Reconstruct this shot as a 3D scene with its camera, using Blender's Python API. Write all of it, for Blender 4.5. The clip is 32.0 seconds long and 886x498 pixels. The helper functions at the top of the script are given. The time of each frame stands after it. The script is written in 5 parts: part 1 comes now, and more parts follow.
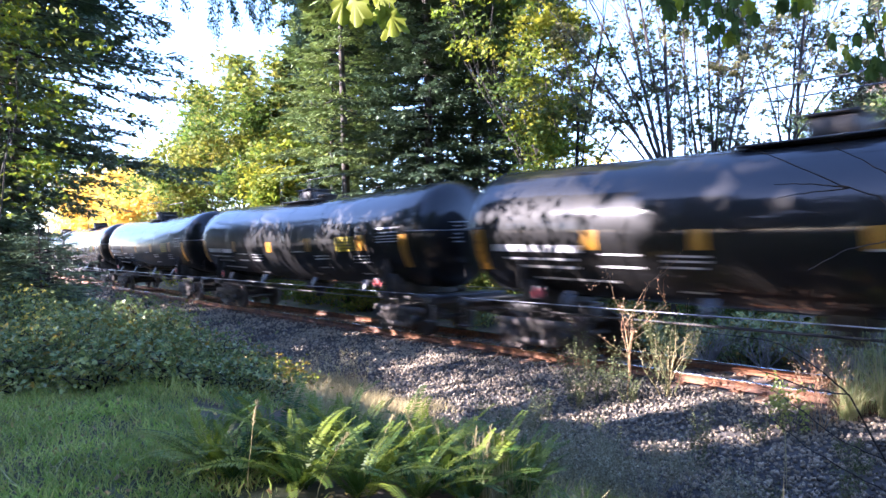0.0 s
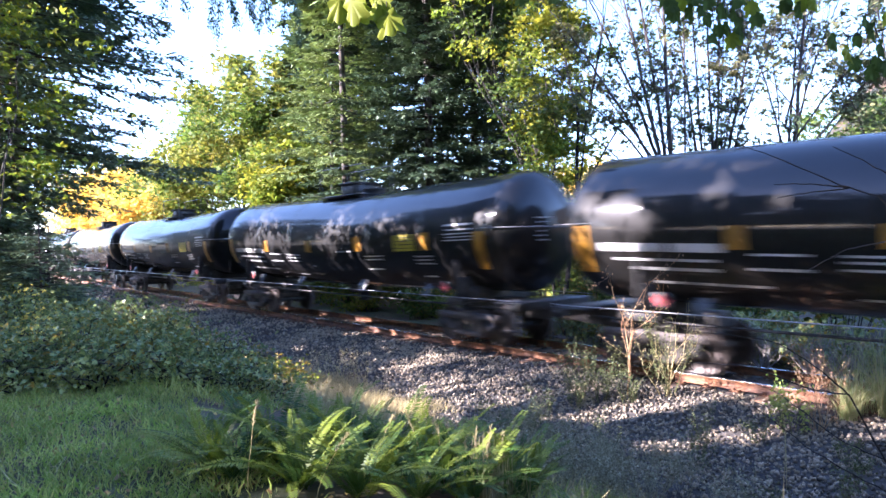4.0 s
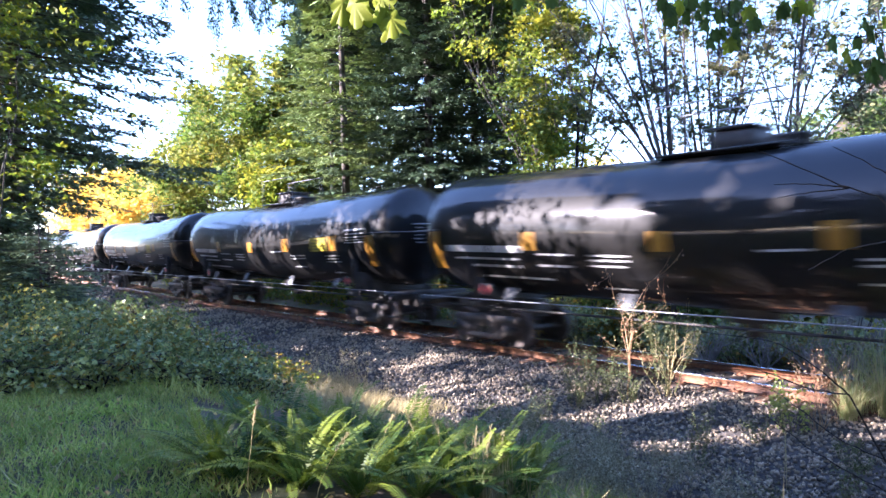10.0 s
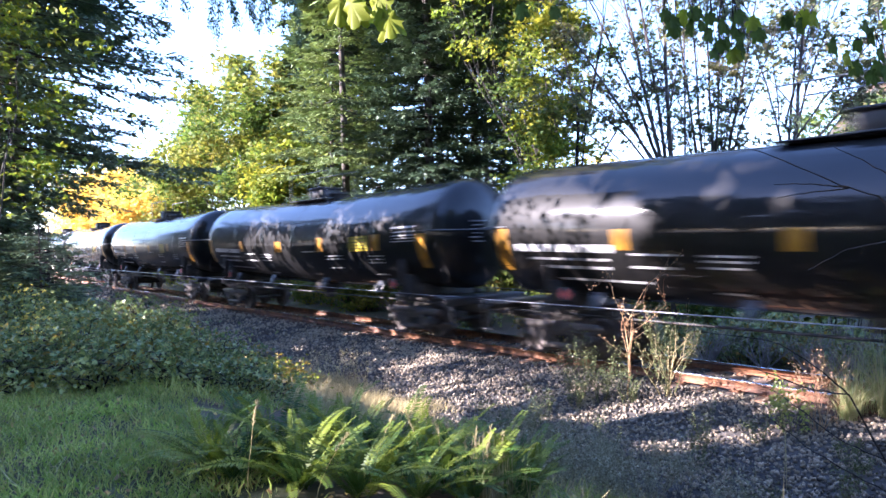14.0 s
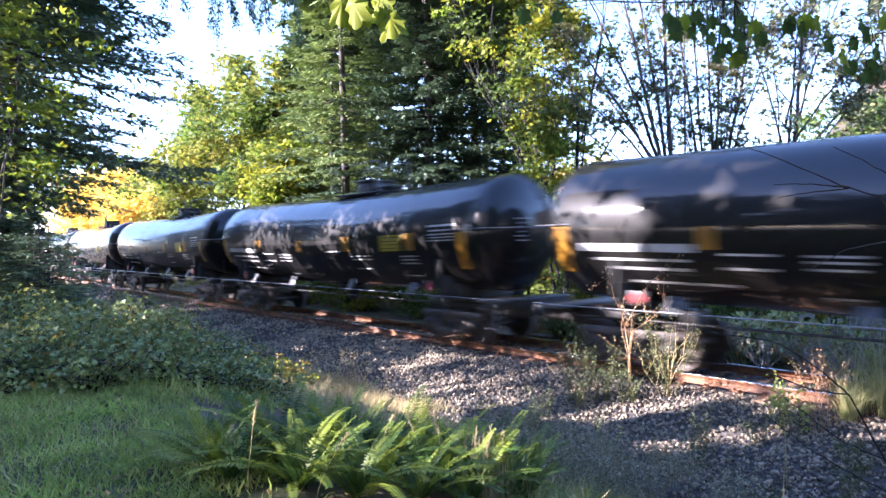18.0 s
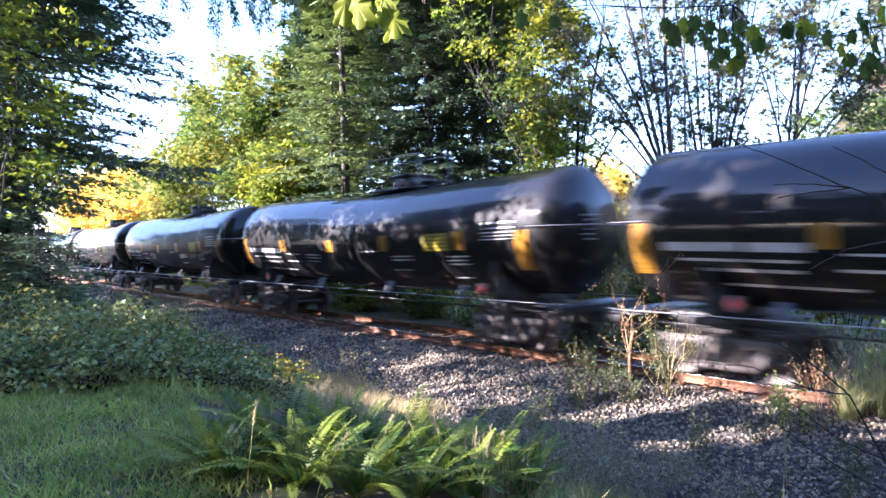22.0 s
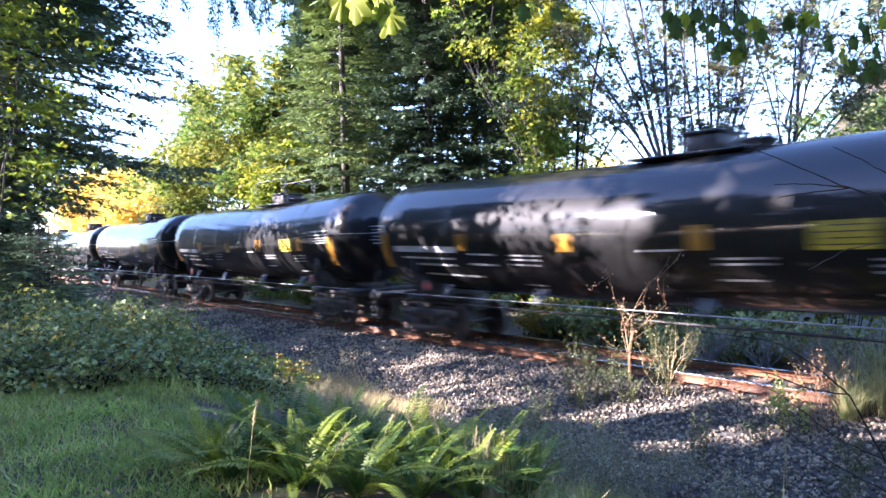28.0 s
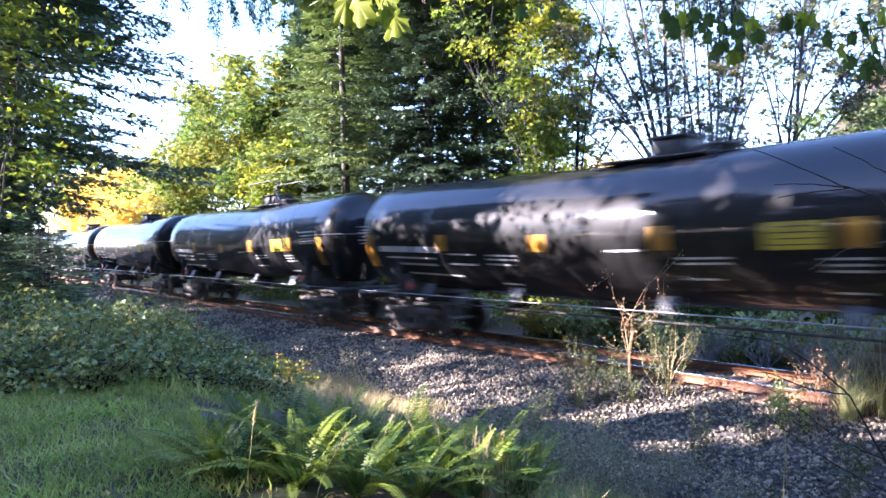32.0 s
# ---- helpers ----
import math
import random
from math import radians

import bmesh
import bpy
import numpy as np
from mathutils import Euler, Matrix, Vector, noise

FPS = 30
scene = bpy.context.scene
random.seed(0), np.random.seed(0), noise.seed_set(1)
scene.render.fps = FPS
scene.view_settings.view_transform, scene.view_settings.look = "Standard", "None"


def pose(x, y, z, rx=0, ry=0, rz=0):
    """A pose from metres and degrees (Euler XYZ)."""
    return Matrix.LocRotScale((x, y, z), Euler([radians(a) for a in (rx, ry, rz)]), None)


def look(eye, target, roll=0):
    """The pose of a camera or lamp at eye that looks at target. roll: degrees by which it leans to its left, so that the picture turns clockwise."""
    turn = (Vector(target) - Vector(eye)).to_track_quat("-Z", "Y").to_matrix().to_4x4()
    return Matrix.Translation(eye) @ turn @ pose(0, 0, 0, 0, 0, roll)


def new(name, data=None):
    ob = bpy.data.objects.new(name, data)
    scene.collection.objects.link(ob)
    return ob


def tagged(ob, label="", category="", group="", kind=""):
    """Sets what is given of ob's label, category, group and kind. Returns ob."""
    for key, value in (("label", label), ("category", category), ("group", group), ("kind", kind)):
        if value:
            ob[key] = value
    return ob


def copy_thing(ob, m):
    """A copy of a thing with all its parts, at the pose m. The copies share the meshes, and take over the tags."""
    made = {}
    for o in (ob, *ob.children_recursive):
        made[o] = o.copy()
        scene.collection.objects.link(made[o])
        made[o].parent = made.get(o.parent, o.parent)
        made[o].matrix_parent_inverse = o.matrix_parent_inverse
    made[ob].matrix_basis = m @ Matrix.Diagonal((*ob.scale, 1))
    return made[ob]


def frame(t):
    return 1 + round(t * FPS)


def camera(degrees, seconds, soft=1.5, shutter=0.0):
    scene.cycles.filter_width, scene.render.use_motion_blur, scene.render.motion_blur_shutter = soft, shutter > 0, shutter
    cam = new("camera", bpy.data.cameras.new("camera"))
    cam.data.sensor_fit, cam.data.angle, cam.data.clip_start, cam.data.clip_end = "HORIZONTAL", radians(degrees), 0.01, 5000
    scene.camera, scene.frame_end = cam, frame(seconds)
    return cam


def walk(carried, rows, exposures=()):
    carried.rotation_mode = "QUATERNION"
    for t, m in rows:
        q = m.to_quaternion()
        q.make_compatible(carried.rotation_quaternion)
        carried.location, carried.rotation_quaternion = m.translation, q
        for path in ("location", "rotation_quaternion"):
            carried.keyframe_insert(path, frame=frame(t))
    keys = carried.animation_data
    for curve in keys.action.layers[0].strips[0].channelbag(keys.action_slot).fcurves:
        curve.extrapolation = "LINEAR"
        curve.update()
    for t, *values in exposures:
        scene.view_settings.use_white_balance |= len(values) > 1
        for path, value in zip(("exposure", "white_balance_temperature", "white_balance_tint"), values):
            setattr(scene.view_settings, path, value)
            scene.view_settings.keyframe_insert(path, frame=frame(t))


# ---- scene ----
cam = camera(68.5, 32.0, soft=1.5, shutter=0.5)
EYE = (0.0, 0.0, 2.64)
VIEW = look(EYE, (0.0, 100.0, 2.64 - 0.97), -1.06)
walk(cam, [(0.0, VIEW), (32.0, VIEW)], [(0.0, 3.2, 5550, 29), (25.0, 3.21, 5550, 29), (28.0, 3.28, 5550, 29), (32.0, 3.32, 5550, 29)])

# ---- the line of the track: metres along it (u, growing away from the camera) and across it (q, growing to the far side)
U0X, U0Y, TH, KAP = 5.805, 12.667, radians(-41.45), 0.00103
U_NEAR, U_FAR = -25.0, 120.0


def centre(u):
    """Place and heading of the centre line at u: an easy curve, straight at both ends."""
    w = min(max(u, U_NEAR), U_FAR)
    h = TH + KAP * w
    x = U0X + (math.cos(TH) - math.cos(h)) / KAP
    y = U0Y + (math.sin(h) - math.sin(TH)) / KAP
    return x + math.sin(h) * (u - w), y + math.cos(h) * (u - w), h


def uq(u, q):
    x, y, h = centre(u)
    return x + math.cos(h) * q, y - math.sin(h) * q


def to_uq(x, y):
    u = (x - U0X) * math.sin(TH) + (y - U0Y) * math.cos(TH)
    for _ in range(4):
        cx, cy, h = centre(u)
        u += (x - cx) * math.sin(h) + (y - cy) * math.cos(h)
    cx, cy, h = centre(u)
    return u, (x - cx) * math.cos(h) - (y - cy) * math.sin(h)


PROFILE_Q = [-400, -60, -25, -12.7, -10.2, -9.0, -7.7, -6.2, -5.0, -3.4, -1.75, 1.75, 3.4, 5.0, 9, 30, 90, 600]
PROFILE_Z = [3.0, 1.9, 1.3, 1.05, 0.95, 0.62, 0.1, -0.5, -0.66, -0.62, -0.32, -0.32, -0.62, -0.75, -0.7, -0.4, 0.5, 3.0]


def ground_z(x, y):
    u, q = to_uq(x, y)
    z = float(np.interp(q, PROFILE_Q, PROFILE_Z))
    wild = min(1.0, max(0.0, (abs(q + 0.5) - 4.6) / 2.5))
    return z + wild * 0.12 * noise.noise(Vector((x * 0.45, y * 0.45, 0.0))) + wild * 0.05 * noise.noise(Vector((x * 1.7, y * 1.7, 3.0)))


# ---- world, sun, exposure
SUN_AZ, SUN_EL = radians(-95), radians(26)      # azimuth clockwise from +y
world = bpy.data.worlds.new("sky")
scene.world = world
world.use_nodes = True
wn = world.node_tree.nodes
sky = wn.new("ShaderNodeTexSky")
sky.sky_type, sky.sun_disc, sky.sun_elevation, sky.sun_rotation = "NISHITA", False, SUN_EL, SUN_AZ
sky.air_density, sky.dust_density, sky.ozone_density = 1.0, 0.3, 2.5
wn["Background"].inputs["Strength"].default_value = 0.105
world.node_tree.links.new(sky.outputs[0], wn["Background"].inputs["Color"])
sun_dir = Vector((math.sin(SUN_AZ) * math.cos(SUN_EL), math.cos(SUN_AZ) * math.cos(SUN_EL), math.sin(SUN_EL)))
sun = new("sun", bpy.data.lights.new("sun", "SUN"))
sun.data.energy, sun.data.angle, sun.data.color = 5.0, radians(0.55), (1.0, 0.89, 0.74)
sun.matrix_world = look(sun_dir * 100, (0, 0, 0))


# ---- materials
def material(name, base, rough=0.7, metal=0.0, var=0.25, scale=6.0, tint=None, tint_scale=1.2, bump=0.2, bump_scale=40.0,
             island=0.0, per_object=0.0, through_light=0.0, coat=0.0):
    """A principled surface with mottling at two scales, relief, and colour that may vary by piece."""
    m = bpy.data.materials.new(name)
    m.use_nodes = True
    n, l = m.node_tree.nodes, m.node_tree.links
    b = n["Principled BSDF"]
    co = n.new("ShaderNodeTexCoord")
    fine = n.new("ShaderNodeTexNoise")
    fine.inputs["Scale"].default_value, fine.inputs["Detail"].default_value = scale, 5
    l.new(co.outputs["Object"], fine.inputs["Vector"])
    hsv = n.new("ShaderNodeHueSaturation")
    mix = n.new("ShaderNodeMix")
    mix.data_type = "RGBA"
    mix.inputs[6].default_value = (*base, 1)
    mix.inputs[7].default_value = (*(tint or [c * 0.6 for c in base]), 1)
    broad = n.new("ShaderNodeTexNoise")
    broad.inputs["Scale"].default_value, broad.inputs["Detail"].default_value = tint_scale, 3
    l.new(co.outputs["Object"], broad.inputs["Vector"])
    ramp = n.new("ShaderNodeMapRange")
    ramp.inputs[1].default_value, ramp.inputs[2].default_value = 0.42, 0.62
    if island or per_object:
        if island:
            src = n.new("ShaderNodeNewGeometry").outputs["Random Per Island"]
        else:
            src = n.new("ShaderNodeObjectInfo").outputs["Random"]
        add = n.new("ShaderNodeMath")
        add.operation = "MULTIPLY_ADD"
        l.new(src, add.inputs[0])
        add.inputs[1].default_value = (island or per_object) * 0.5
        sub = n.new("ShaderNodeMath")
        sub.operation = "MULTIPLY_ADD"
        l.new(broad.outputs[0], sub.inputs[0])
        sub.inputs[1].default_value, sub.inputs[2].default_value = 1.0, -(island or per_object) * 0.25
        l.new(sub.outputs[0], add.inputs[2])
        l.new(add.outputs[0], ramp.inputs[0])
    else:
        l.new(broad.outputs[0], ramp.inputs[0])
    l.new(ramp.outputs[0], mix.inputs[0])
    l.new(mix.outputs[2], hsv.inputs["Color"])
    val = n.new("ShaderNodeMapRange")
    val.inputs[1].default_value, val.inputs[2].default_value = 0.25, 0.75
    val.inputs[3].default_value, val.inputs[4].default_value = 1 - var, 1 + var
    l.new(fine.outputs[0], val.inputs[0])
    l.new(val.outputs[0], hsv.inputs["Value"])
    l.new(hsv.outputs[0], b.inputs["Base Color"])
    b.inputs["Roughness"].default_value, b.inputs["Metallic"].default_value = rough, metal
    b.inputs["Coat Weight"].default_value, b.inputs["Coat Roughness"].default_value = coat, 0.16
    if bump:
        rel = n.new("ShaderNodeTexNoise")
        rel.inputs["Scale"].default_value, rel.inputs["Detail"].default_value = bump_scale, 4
        l.new(co.outputs["Object"], rel.inputs["Vector"])
        bp = n.new("ShaderNodeBump")
        bp.inputs["Strength"].default_value, bp.inputs["Distance"].default_value = bump, 0.02
        l.new(rel.outputs[0], bp.inputs["Height"])
        l.new(bp.outputs[0], b.inputs["Normal"])
    if through_light:
        b.inputs["Specular IOR Level"].default_value = 0.3
        tr = n.new("ShaderNodeBsdfTranslucent")
        l.new(hsv.outputs[0], tr.inputs["Color"])
        sh = n.new("ShaderNodeMixShader")
        sh.inputs[0].default_value = through_light
        l.new(b.outputs[0], sh.inputs[1])
        l.new(tr.outputs[0], sh.inputs[2])
        l.new(sh.outputs[0], n["Material Output"].inputs["Surface"])
    return m


M_TANK = material("black tank paint", (0.0060, 0.0058, 0.0058), 0.50, var=0.3, scale=3, tint=(0.009, 0.0086, 0.0080), tint_scale=0.7, bump=0.03, bump_scale=2.5, coat=0.65)
M_TANK.node_tree.nodes["Principled BSDF"].inputs["Coat Roughness"].default_value = 0.07
M_TANK.node_tree.nodes["Principled BSDF"].inputs["Specular IOR Level"].default_value = 0.13
M_FRAME = material("dusty black steel", (0.018, 0.017, 0.017), 0.6, var=0.4, scale=9, tint=(0.05, 0.044, 0.04), tint_scale=2.5)
M_TRUCK = material("dusty cast steel", (0.11, 0.09, 0.078), 0.75, var=0.4, scale=9, tint=(0.07, 0.06, 0.055), tint_scale=2.5)
M_WHEEL = material("worn wheel steel", (0.10, 0.08, 0.07), 0.5, metal=0.4, var=0.3)
M_PIPE = material("pale painted pipe", (0.34, 0.34, 0.36), 0.4, metal=0.5, var=0.2, bump=0)
M_YELLOW = material("yellow reflective sheet", (0.40, 0.19, 0.010), 0.4, var=0.15, scale=30, bump=0)
M_PANEL = material("yellow-green panel paint", (0.36, 0.29, 0.015), 0.45, var=0.15, scale=12, bump=0)
M_WHITE = material("white stencil paint", (0.50, 0.50, 0.50), 0.5, var=0.15, scale=20, bump=0)
M_RED = material("red placard", (0.60, 0.10, 0.10), 0.5, var=0.1, bump=0)
M_GRATE = material("galvanised grating", (0.075, 0.078, 0.082), 0.5, metal=0.5, var=0.2)
M_RAIL = material("rusty rail steel", (0.235, 0.10, 0.042), 0.8, var=0.4, scale=14, tint=(0.12, 0.058, 0.036), tint_scale=2.0, bump=0.4)
M_ALDERLEAF = material("dull green autumn leaves", (0.11, 0.145, 0.065), 0.6, var=0.3, scale=2, tint=(0.17, 0.15, 0.06), tint_scale=0.35, bump=0, island=0.5, through_light=0.3)
M_DEADWOOD = material("grey dead stems", (0.27, 0.245, 0.215), 0.85, var=0.3, scale=6, tint=(0.15, 0.14, 0.125), tint_scale=2, bump=0)
M_LEAFYELLOW = material("yellowing maple leaves", (0.13, 0.19, 0.02), 0.65, var=0.3, scale=2, tint=(0.32, 0.30, 0.025), tint_scale=0.4, bump=0, island=0.5, through_light=0.45)
M_DRYRED = material("reddish dry stalks", (0.30, 0.17, 0.09), 0.75, var=0.3, scale=6, tint=(0.40, 0.29, 0.16), tint_scale=2, bump=0, through_light=0.15)
M_HEAD = material("polished rail head", (0.6, 0.6, 0.62), 0.2, metal=1.0, var=0.1, bump=0)
M_TIE = material("weathered creosoted tie", (0.19, 0.11, 0.065), 0.9, var=0.4, scale=14, tint=(0.06, 0.04, 0.03), tint_scale=3, bump=0.6, per_object=0.4)
M_STONE = material("crushed grey ballast", (0.32, 0.255, 0.17), 0.85, var=0.3, scale=25, tint=(0.085, 0.072, 0.056), tint_scale=0.6, bump=0.3, island=1.0)
# bed colour set dark to stand for shade in gaps between loose stones
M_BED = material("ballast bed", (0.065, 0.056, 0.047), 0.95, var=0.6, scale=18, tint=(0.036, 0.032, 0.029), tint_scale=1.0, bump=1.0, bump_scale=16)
M_SOIL = material("leaf-strewn soil", (0.075, 0.055, 0.032), 0.95, var=0.5, scale=5, tint=(0.05, 0.06, 0.022), tint_scale=0.6, bump=0.8, bump_scale=14)
M_BARK = material("grey-brown bark", (0.055, 0.043, 0.035), 0.9, var=0.4, scale=8, tint=(0.09, 0.08, 0.07), tint_scale=1.5, bump=0.8, bump_scale=18)
M_TWIG = material("bare brown twig", (0.022, 0.017, 0.014), 0.85, var=0.3, bump=0)
M_FIR = material("fir needles", (0.19, 0.26, 0.09), 0.6, var=0.45, scale=2, tint=(0.27, 0.32, 0.105), tint_scale=0.4, bump=0, island=0.5, through_light=0.12)
M_FIRDARK = material("blue-green fir needles", (0.075, 0.118, 0.066), 0.5, var=0.4, scale=2, tint=(0.10, 0.145, 0.068), tint_scale=0.4, bump=0, island=0.6, through_light=0.10)
M_LEAF = material("green maple leaves", (0.09, 0.145, 0.022), 0.7, var=0.35, scale=2, tint=(0.27, 0.25, 0.035), tint_scale=0.35, bump=0, island=0.35, through_light=0.45)
M_LEAFGREEN = material("green leaves", (0.06, 0.11, 0.025), 0.7, var=0.3, scale=2, tint=(0.13, 0.17, 0.03), tint_scale=0.5, bump=0, island=0.7, through_light=0.45)
M_LEAFGOLD = material("golden autumn leaves", (0.80, 0.63, 0.12), 0.7, var=0.25, scale=2, tint=(0.80, 0.58, 0.11), tint_scale=0.5, bump=0, island=0.7, through_light=0.5)
M_BRAMBLE = material("bramble leaves", (0.115, 0.17, 0.062), 0.30, var=0.4, scale=4, tint=(0.26, 0.28, 0.08), tint_scale=0.8, bump=0, island=0.9, through_light=0.2)
M_RUSSET = material("turning bramble leaves", (0.30, 0.20, 0.03), 0.5, var=0.3, scale=4, tint=(0.14, 0.15, 0.04), tint_scale=0.8, bump=0, island=0.9, through_light=0.35)
M_GRASS = material("green grass", (0.29, 0.40, 0.075), 0.5, var=0.45, scale=1.8, tint=(0.48, 0.48, 0.14), tint_scale=1.4, bump=0, island=0.8, through_light=0.4)
M_DRY = material("dry tan grass", (0.50, 0.42, 0.22), 0.7, var=0.25, scale=3, tint=(0.36, 0.30, 0.15), tint_scale=1.0, bump=0, island=0.8, through_light=0.35)
M_FERN = material("sword fern fronds", (0.034, 0.078, 0.012), 0.5, var=0.3, scale=4, tint=(0.14, 0.185, 0.016), tint_scale=1.3, bump=0, per_object=0.8, through_light=0.28)
M_BROOM = material("olive broom twigs", (0.085, 0.105, 0.04), 0.7, var=0.3, scale=6, tint=(0.18, 0.18, 0.075), tint_scale=2, bump=0, island=0.7, through_light=0.2)
# one maple leaf in two tones: backlit yellow-green, and darker as in shade
M_LEAFLIT = material("sunlit-toned maple leaf", (0.17, 0.24, 0.012), 0.6, var=0.25, scale=9, tint=(0.27, 0.30, 0.02), tint_scale=3.0, bump=0, through_light=0.55)
M_LEAFSHADE = material("shade-toned maple leaf", (0.045, 0.08, 0.015), 0.8, var=0.2, scale=9, tint=(0.10, 0.15, 0.03), tint_scale=3.0, bump=0, through_light=0.45)
M_LITTER = material("fallen brown leaves", (0.22, 0.13, 0.05), 0.8, var=0.3, scale=9, tint=(0.38, 0.26, 0.07), tint_scale=2.0, bump=0, island=0.9)
M_HANDRAIL = material("dull grey handrail", (0.20, 0.20, 0.21), 0.5, metal=0.3, var=0.2, bump=0)
M_HEMLOCK = material("hemlock needles", (0.105, 0.165, 0.095), 0.5, var=0.4, scale=2, tint=(0.19, 0.25, 0.11), tint_scale=0.5, bump=0, island=0.5, through_light=0.15)
M_WEED = material("grey-olive dry weed", (0.21, 0.205, 0.12), 0.8, var=0.3, scale=6, tint=(0.34, 0.31, 0.20), tint_scale=2, bump=0, island=0.7, through_light=0.2)
M_TUFT = material("pale green grass tuft", (0.26, 0.36, 0.09), 0.5, var=0.3, scale=2, tint=(0.36, 0.37, 0.13), tint_scale=1.0, bump=0, island=0.8, through_light=0.4)
M_PALEGRASS = material("pale spiky grass", (0.36, 0.40, 0.16), 0.6, var=0.25, scale=3, tint=(0.46, 0.42, 0.22), tint_scale=1.0, bump=0, island=0.8, through_light=0.35)
M_HILL = material("hazy wooded hill", (0.015, 0.024, 0.015), 0.95, var=0.6, scale=0.09, tint=(0.06, 0.029, 0.011), tint_scale=0.025, bump=0)


# ---- mesh helpers
def unit(a):
    return a / (np.linalg.norm(a, axis=-1, keepdims=True) + 1e-9)


def soup(name, chunks, mat, smooth=False):
    """One mesh from chunks of (vertices, quads or triangles)."""
    vs, fs, off = [], [], 0
    for v, f in chunks:
        v, f = np.asarray(v, float), np.asarray(f, int)
        vs.append(v)
        fs.append(f + off)
        off += len(v)
    me = bpy.data.meshes.new(name)
    v = np.concatenate(vs)
    loops = np.concatenate([f.ravel() for f in fs])
    counts = np.concatenate([np.full(len(f), f.shape[1]) for f in fs])
    me.vertices.add(len(v))
    me.vertices.foreach_set("co", v.ravel())
    me.loops.add(len(loops))
    me.loops.foreach_set("vertex_index", loops)
    me.polygons.add(len(counts))
    me.polygons.foreach_set("loop_start", np.concatenate([[0], np.cumsum(counts)[:-1]]))
    me.update(calc_edges=True)
    if smooth:
        me.polygons.foreach_set("use_smooth", np.ones(len(counts), bool))
    me.materials.append(mat)
    return me


def box(x0, x1, y0, y1, z0, z1, bev=0.0):
    """A box with bevelled upright and level edges (a chamfered hull)."""
    if bev <= 0:
        v = [(x, y, z) for x in (x0, x1) for y in (y0, y1) for z in (z0, z1)]
        return v, [(0, 1, 3, 2), (4, 6, 7, 5), (0, 4, 5, 1), (2, 3, 7, 6), (0, 2, 6, 4), (1, 5, 7, 3)]
    b = min(bev, (x1 - x0) / 2.2, (y1 - y0) / 2.2, (z1 - z0) / 2.2)
    ring = lambda z, i: [(x0 + i, y0 + b, z), (x0 + b, y0 + i, z), (x1 - b, y0 + i, z), (x1 - i, y0 + b, z),
                         (x1 - i, y1 - b, z), (x1 - b, y1 - i, z), (x0 + b, y1 - i, z), (x0 + i, y1 - b, z)]
    v = ring(z0, b * 0.9) + ring(z0 + b, 0) + ring(z1 - b, 0) + ring(z1, b * 0.9)
    f = []
    for k in range(3):
        for i in range(8):
            j = (i + 1) % 8
            f.append((k * 8 + i, k * 8 + j, k * 8 + 8 + j, k * 8 + 8 + i))
    f += [(0, 3, 2, 1), (0, 7, 4, 3), (7, 6, 5, 4), (24, 25, 26, 27), (24, 27, 28, 31), (28, 29, 30, 31)]
    return v, f


def tube(path, radii, sides=6, close=True):
    """A tapered tube along a path."""
    p = np.asarray(path, float)
    r = np.broadcast_to(np.asarray(radii, float), (len(p),))
    d = np.gradient(p, axis=0)
    d /= np.linalg.norm(d, axis=1)[:, None] + 1e-9
    ref = np.array([0.0, 0.0, 1.0]) if abs(d[:, 2]).mean() < 0.8 else np.array([1.0, 0.0, 0.0])
    a = np.cross(d, ref)
    a /= np.linalg.norm(a, axis=1)[:, None] + 1e-9
    b = np.cross(d, a)
    t = np.linspace(0, 2 * np.pi, sides, endpoint=False)
    v = (p[:, None] + r[:, None, None] * (a[:, None] * np.cos(t)[None, :, None] + b[:, None] * np.sin(t)[None, :, None])).reshape(-1, 3)
    i = np.arange(len(p) - 1)[:, None] * sides
    j = np.arange(sides)[None]
    k = (j + 1) % sides
    f = np.stack([i + j, i + k, i + sides + k, i + sides + j], -1).reshape(-1, 4)
    return v, f


def rod(a, b, r, sides=6):
    return tube([a, b], [r, r], sides)


def lathe(profile, axis_from, direction, sides=24):
    """A turned shape: (distance along, radius) pairs round an axis."""
    d = Vector(direction).normalized()
    a = d.orthogonal().normalized()
    b = d.cross(a)
    t = np.linspace(0, 2 * np.pi, sides, endpoint=False)
    v = []
    for s, r in profile:
        c = Vector(axis_from) + d * s
        v += [tuple(c + r * (math.cos(x) * a + math.sin(x) * b)) for x in t]
    f = []
    for k in range(len(profile) - 1):
        for i in range(sides):
            j = (i + 1) % sides
            f.append((k * sides + i, k * sides + j, k * sides + sides + j, k * sides + sides + i))
    return v, f


def blades(base, along, side, length, width):
    """Many small diamond-shaped leaves: from base along one way, as wide as given."""
    base, along, side = (np.asarray(a, float) for a in (base, along, side))
    length, width = np.asarray(length)[:, None], np.asarray(width)[:, None]
    mid = base + along * length * 0.45
    v = np.stack([base, mid - side * width / 2, base + along * length, mid + side * width / 2], 1).reshape(-1, 3)
    return v, np.arange(len(v)).reshape(-1, 4)


def child(name, me, parent, label=""):
    ob = new(name, me)
    ob.parent = parent
    return tagged(ob, label)


# ---- ground: one sheet from the camera's bank across the track to the horizon
def spread(fine, far, step):
    a = list(np.arange(0, fine, step))
    while a[-1] < far:
        a.append(a[-1] + max(step, (a[-1] - fine) * 0.25 + step))
    return a


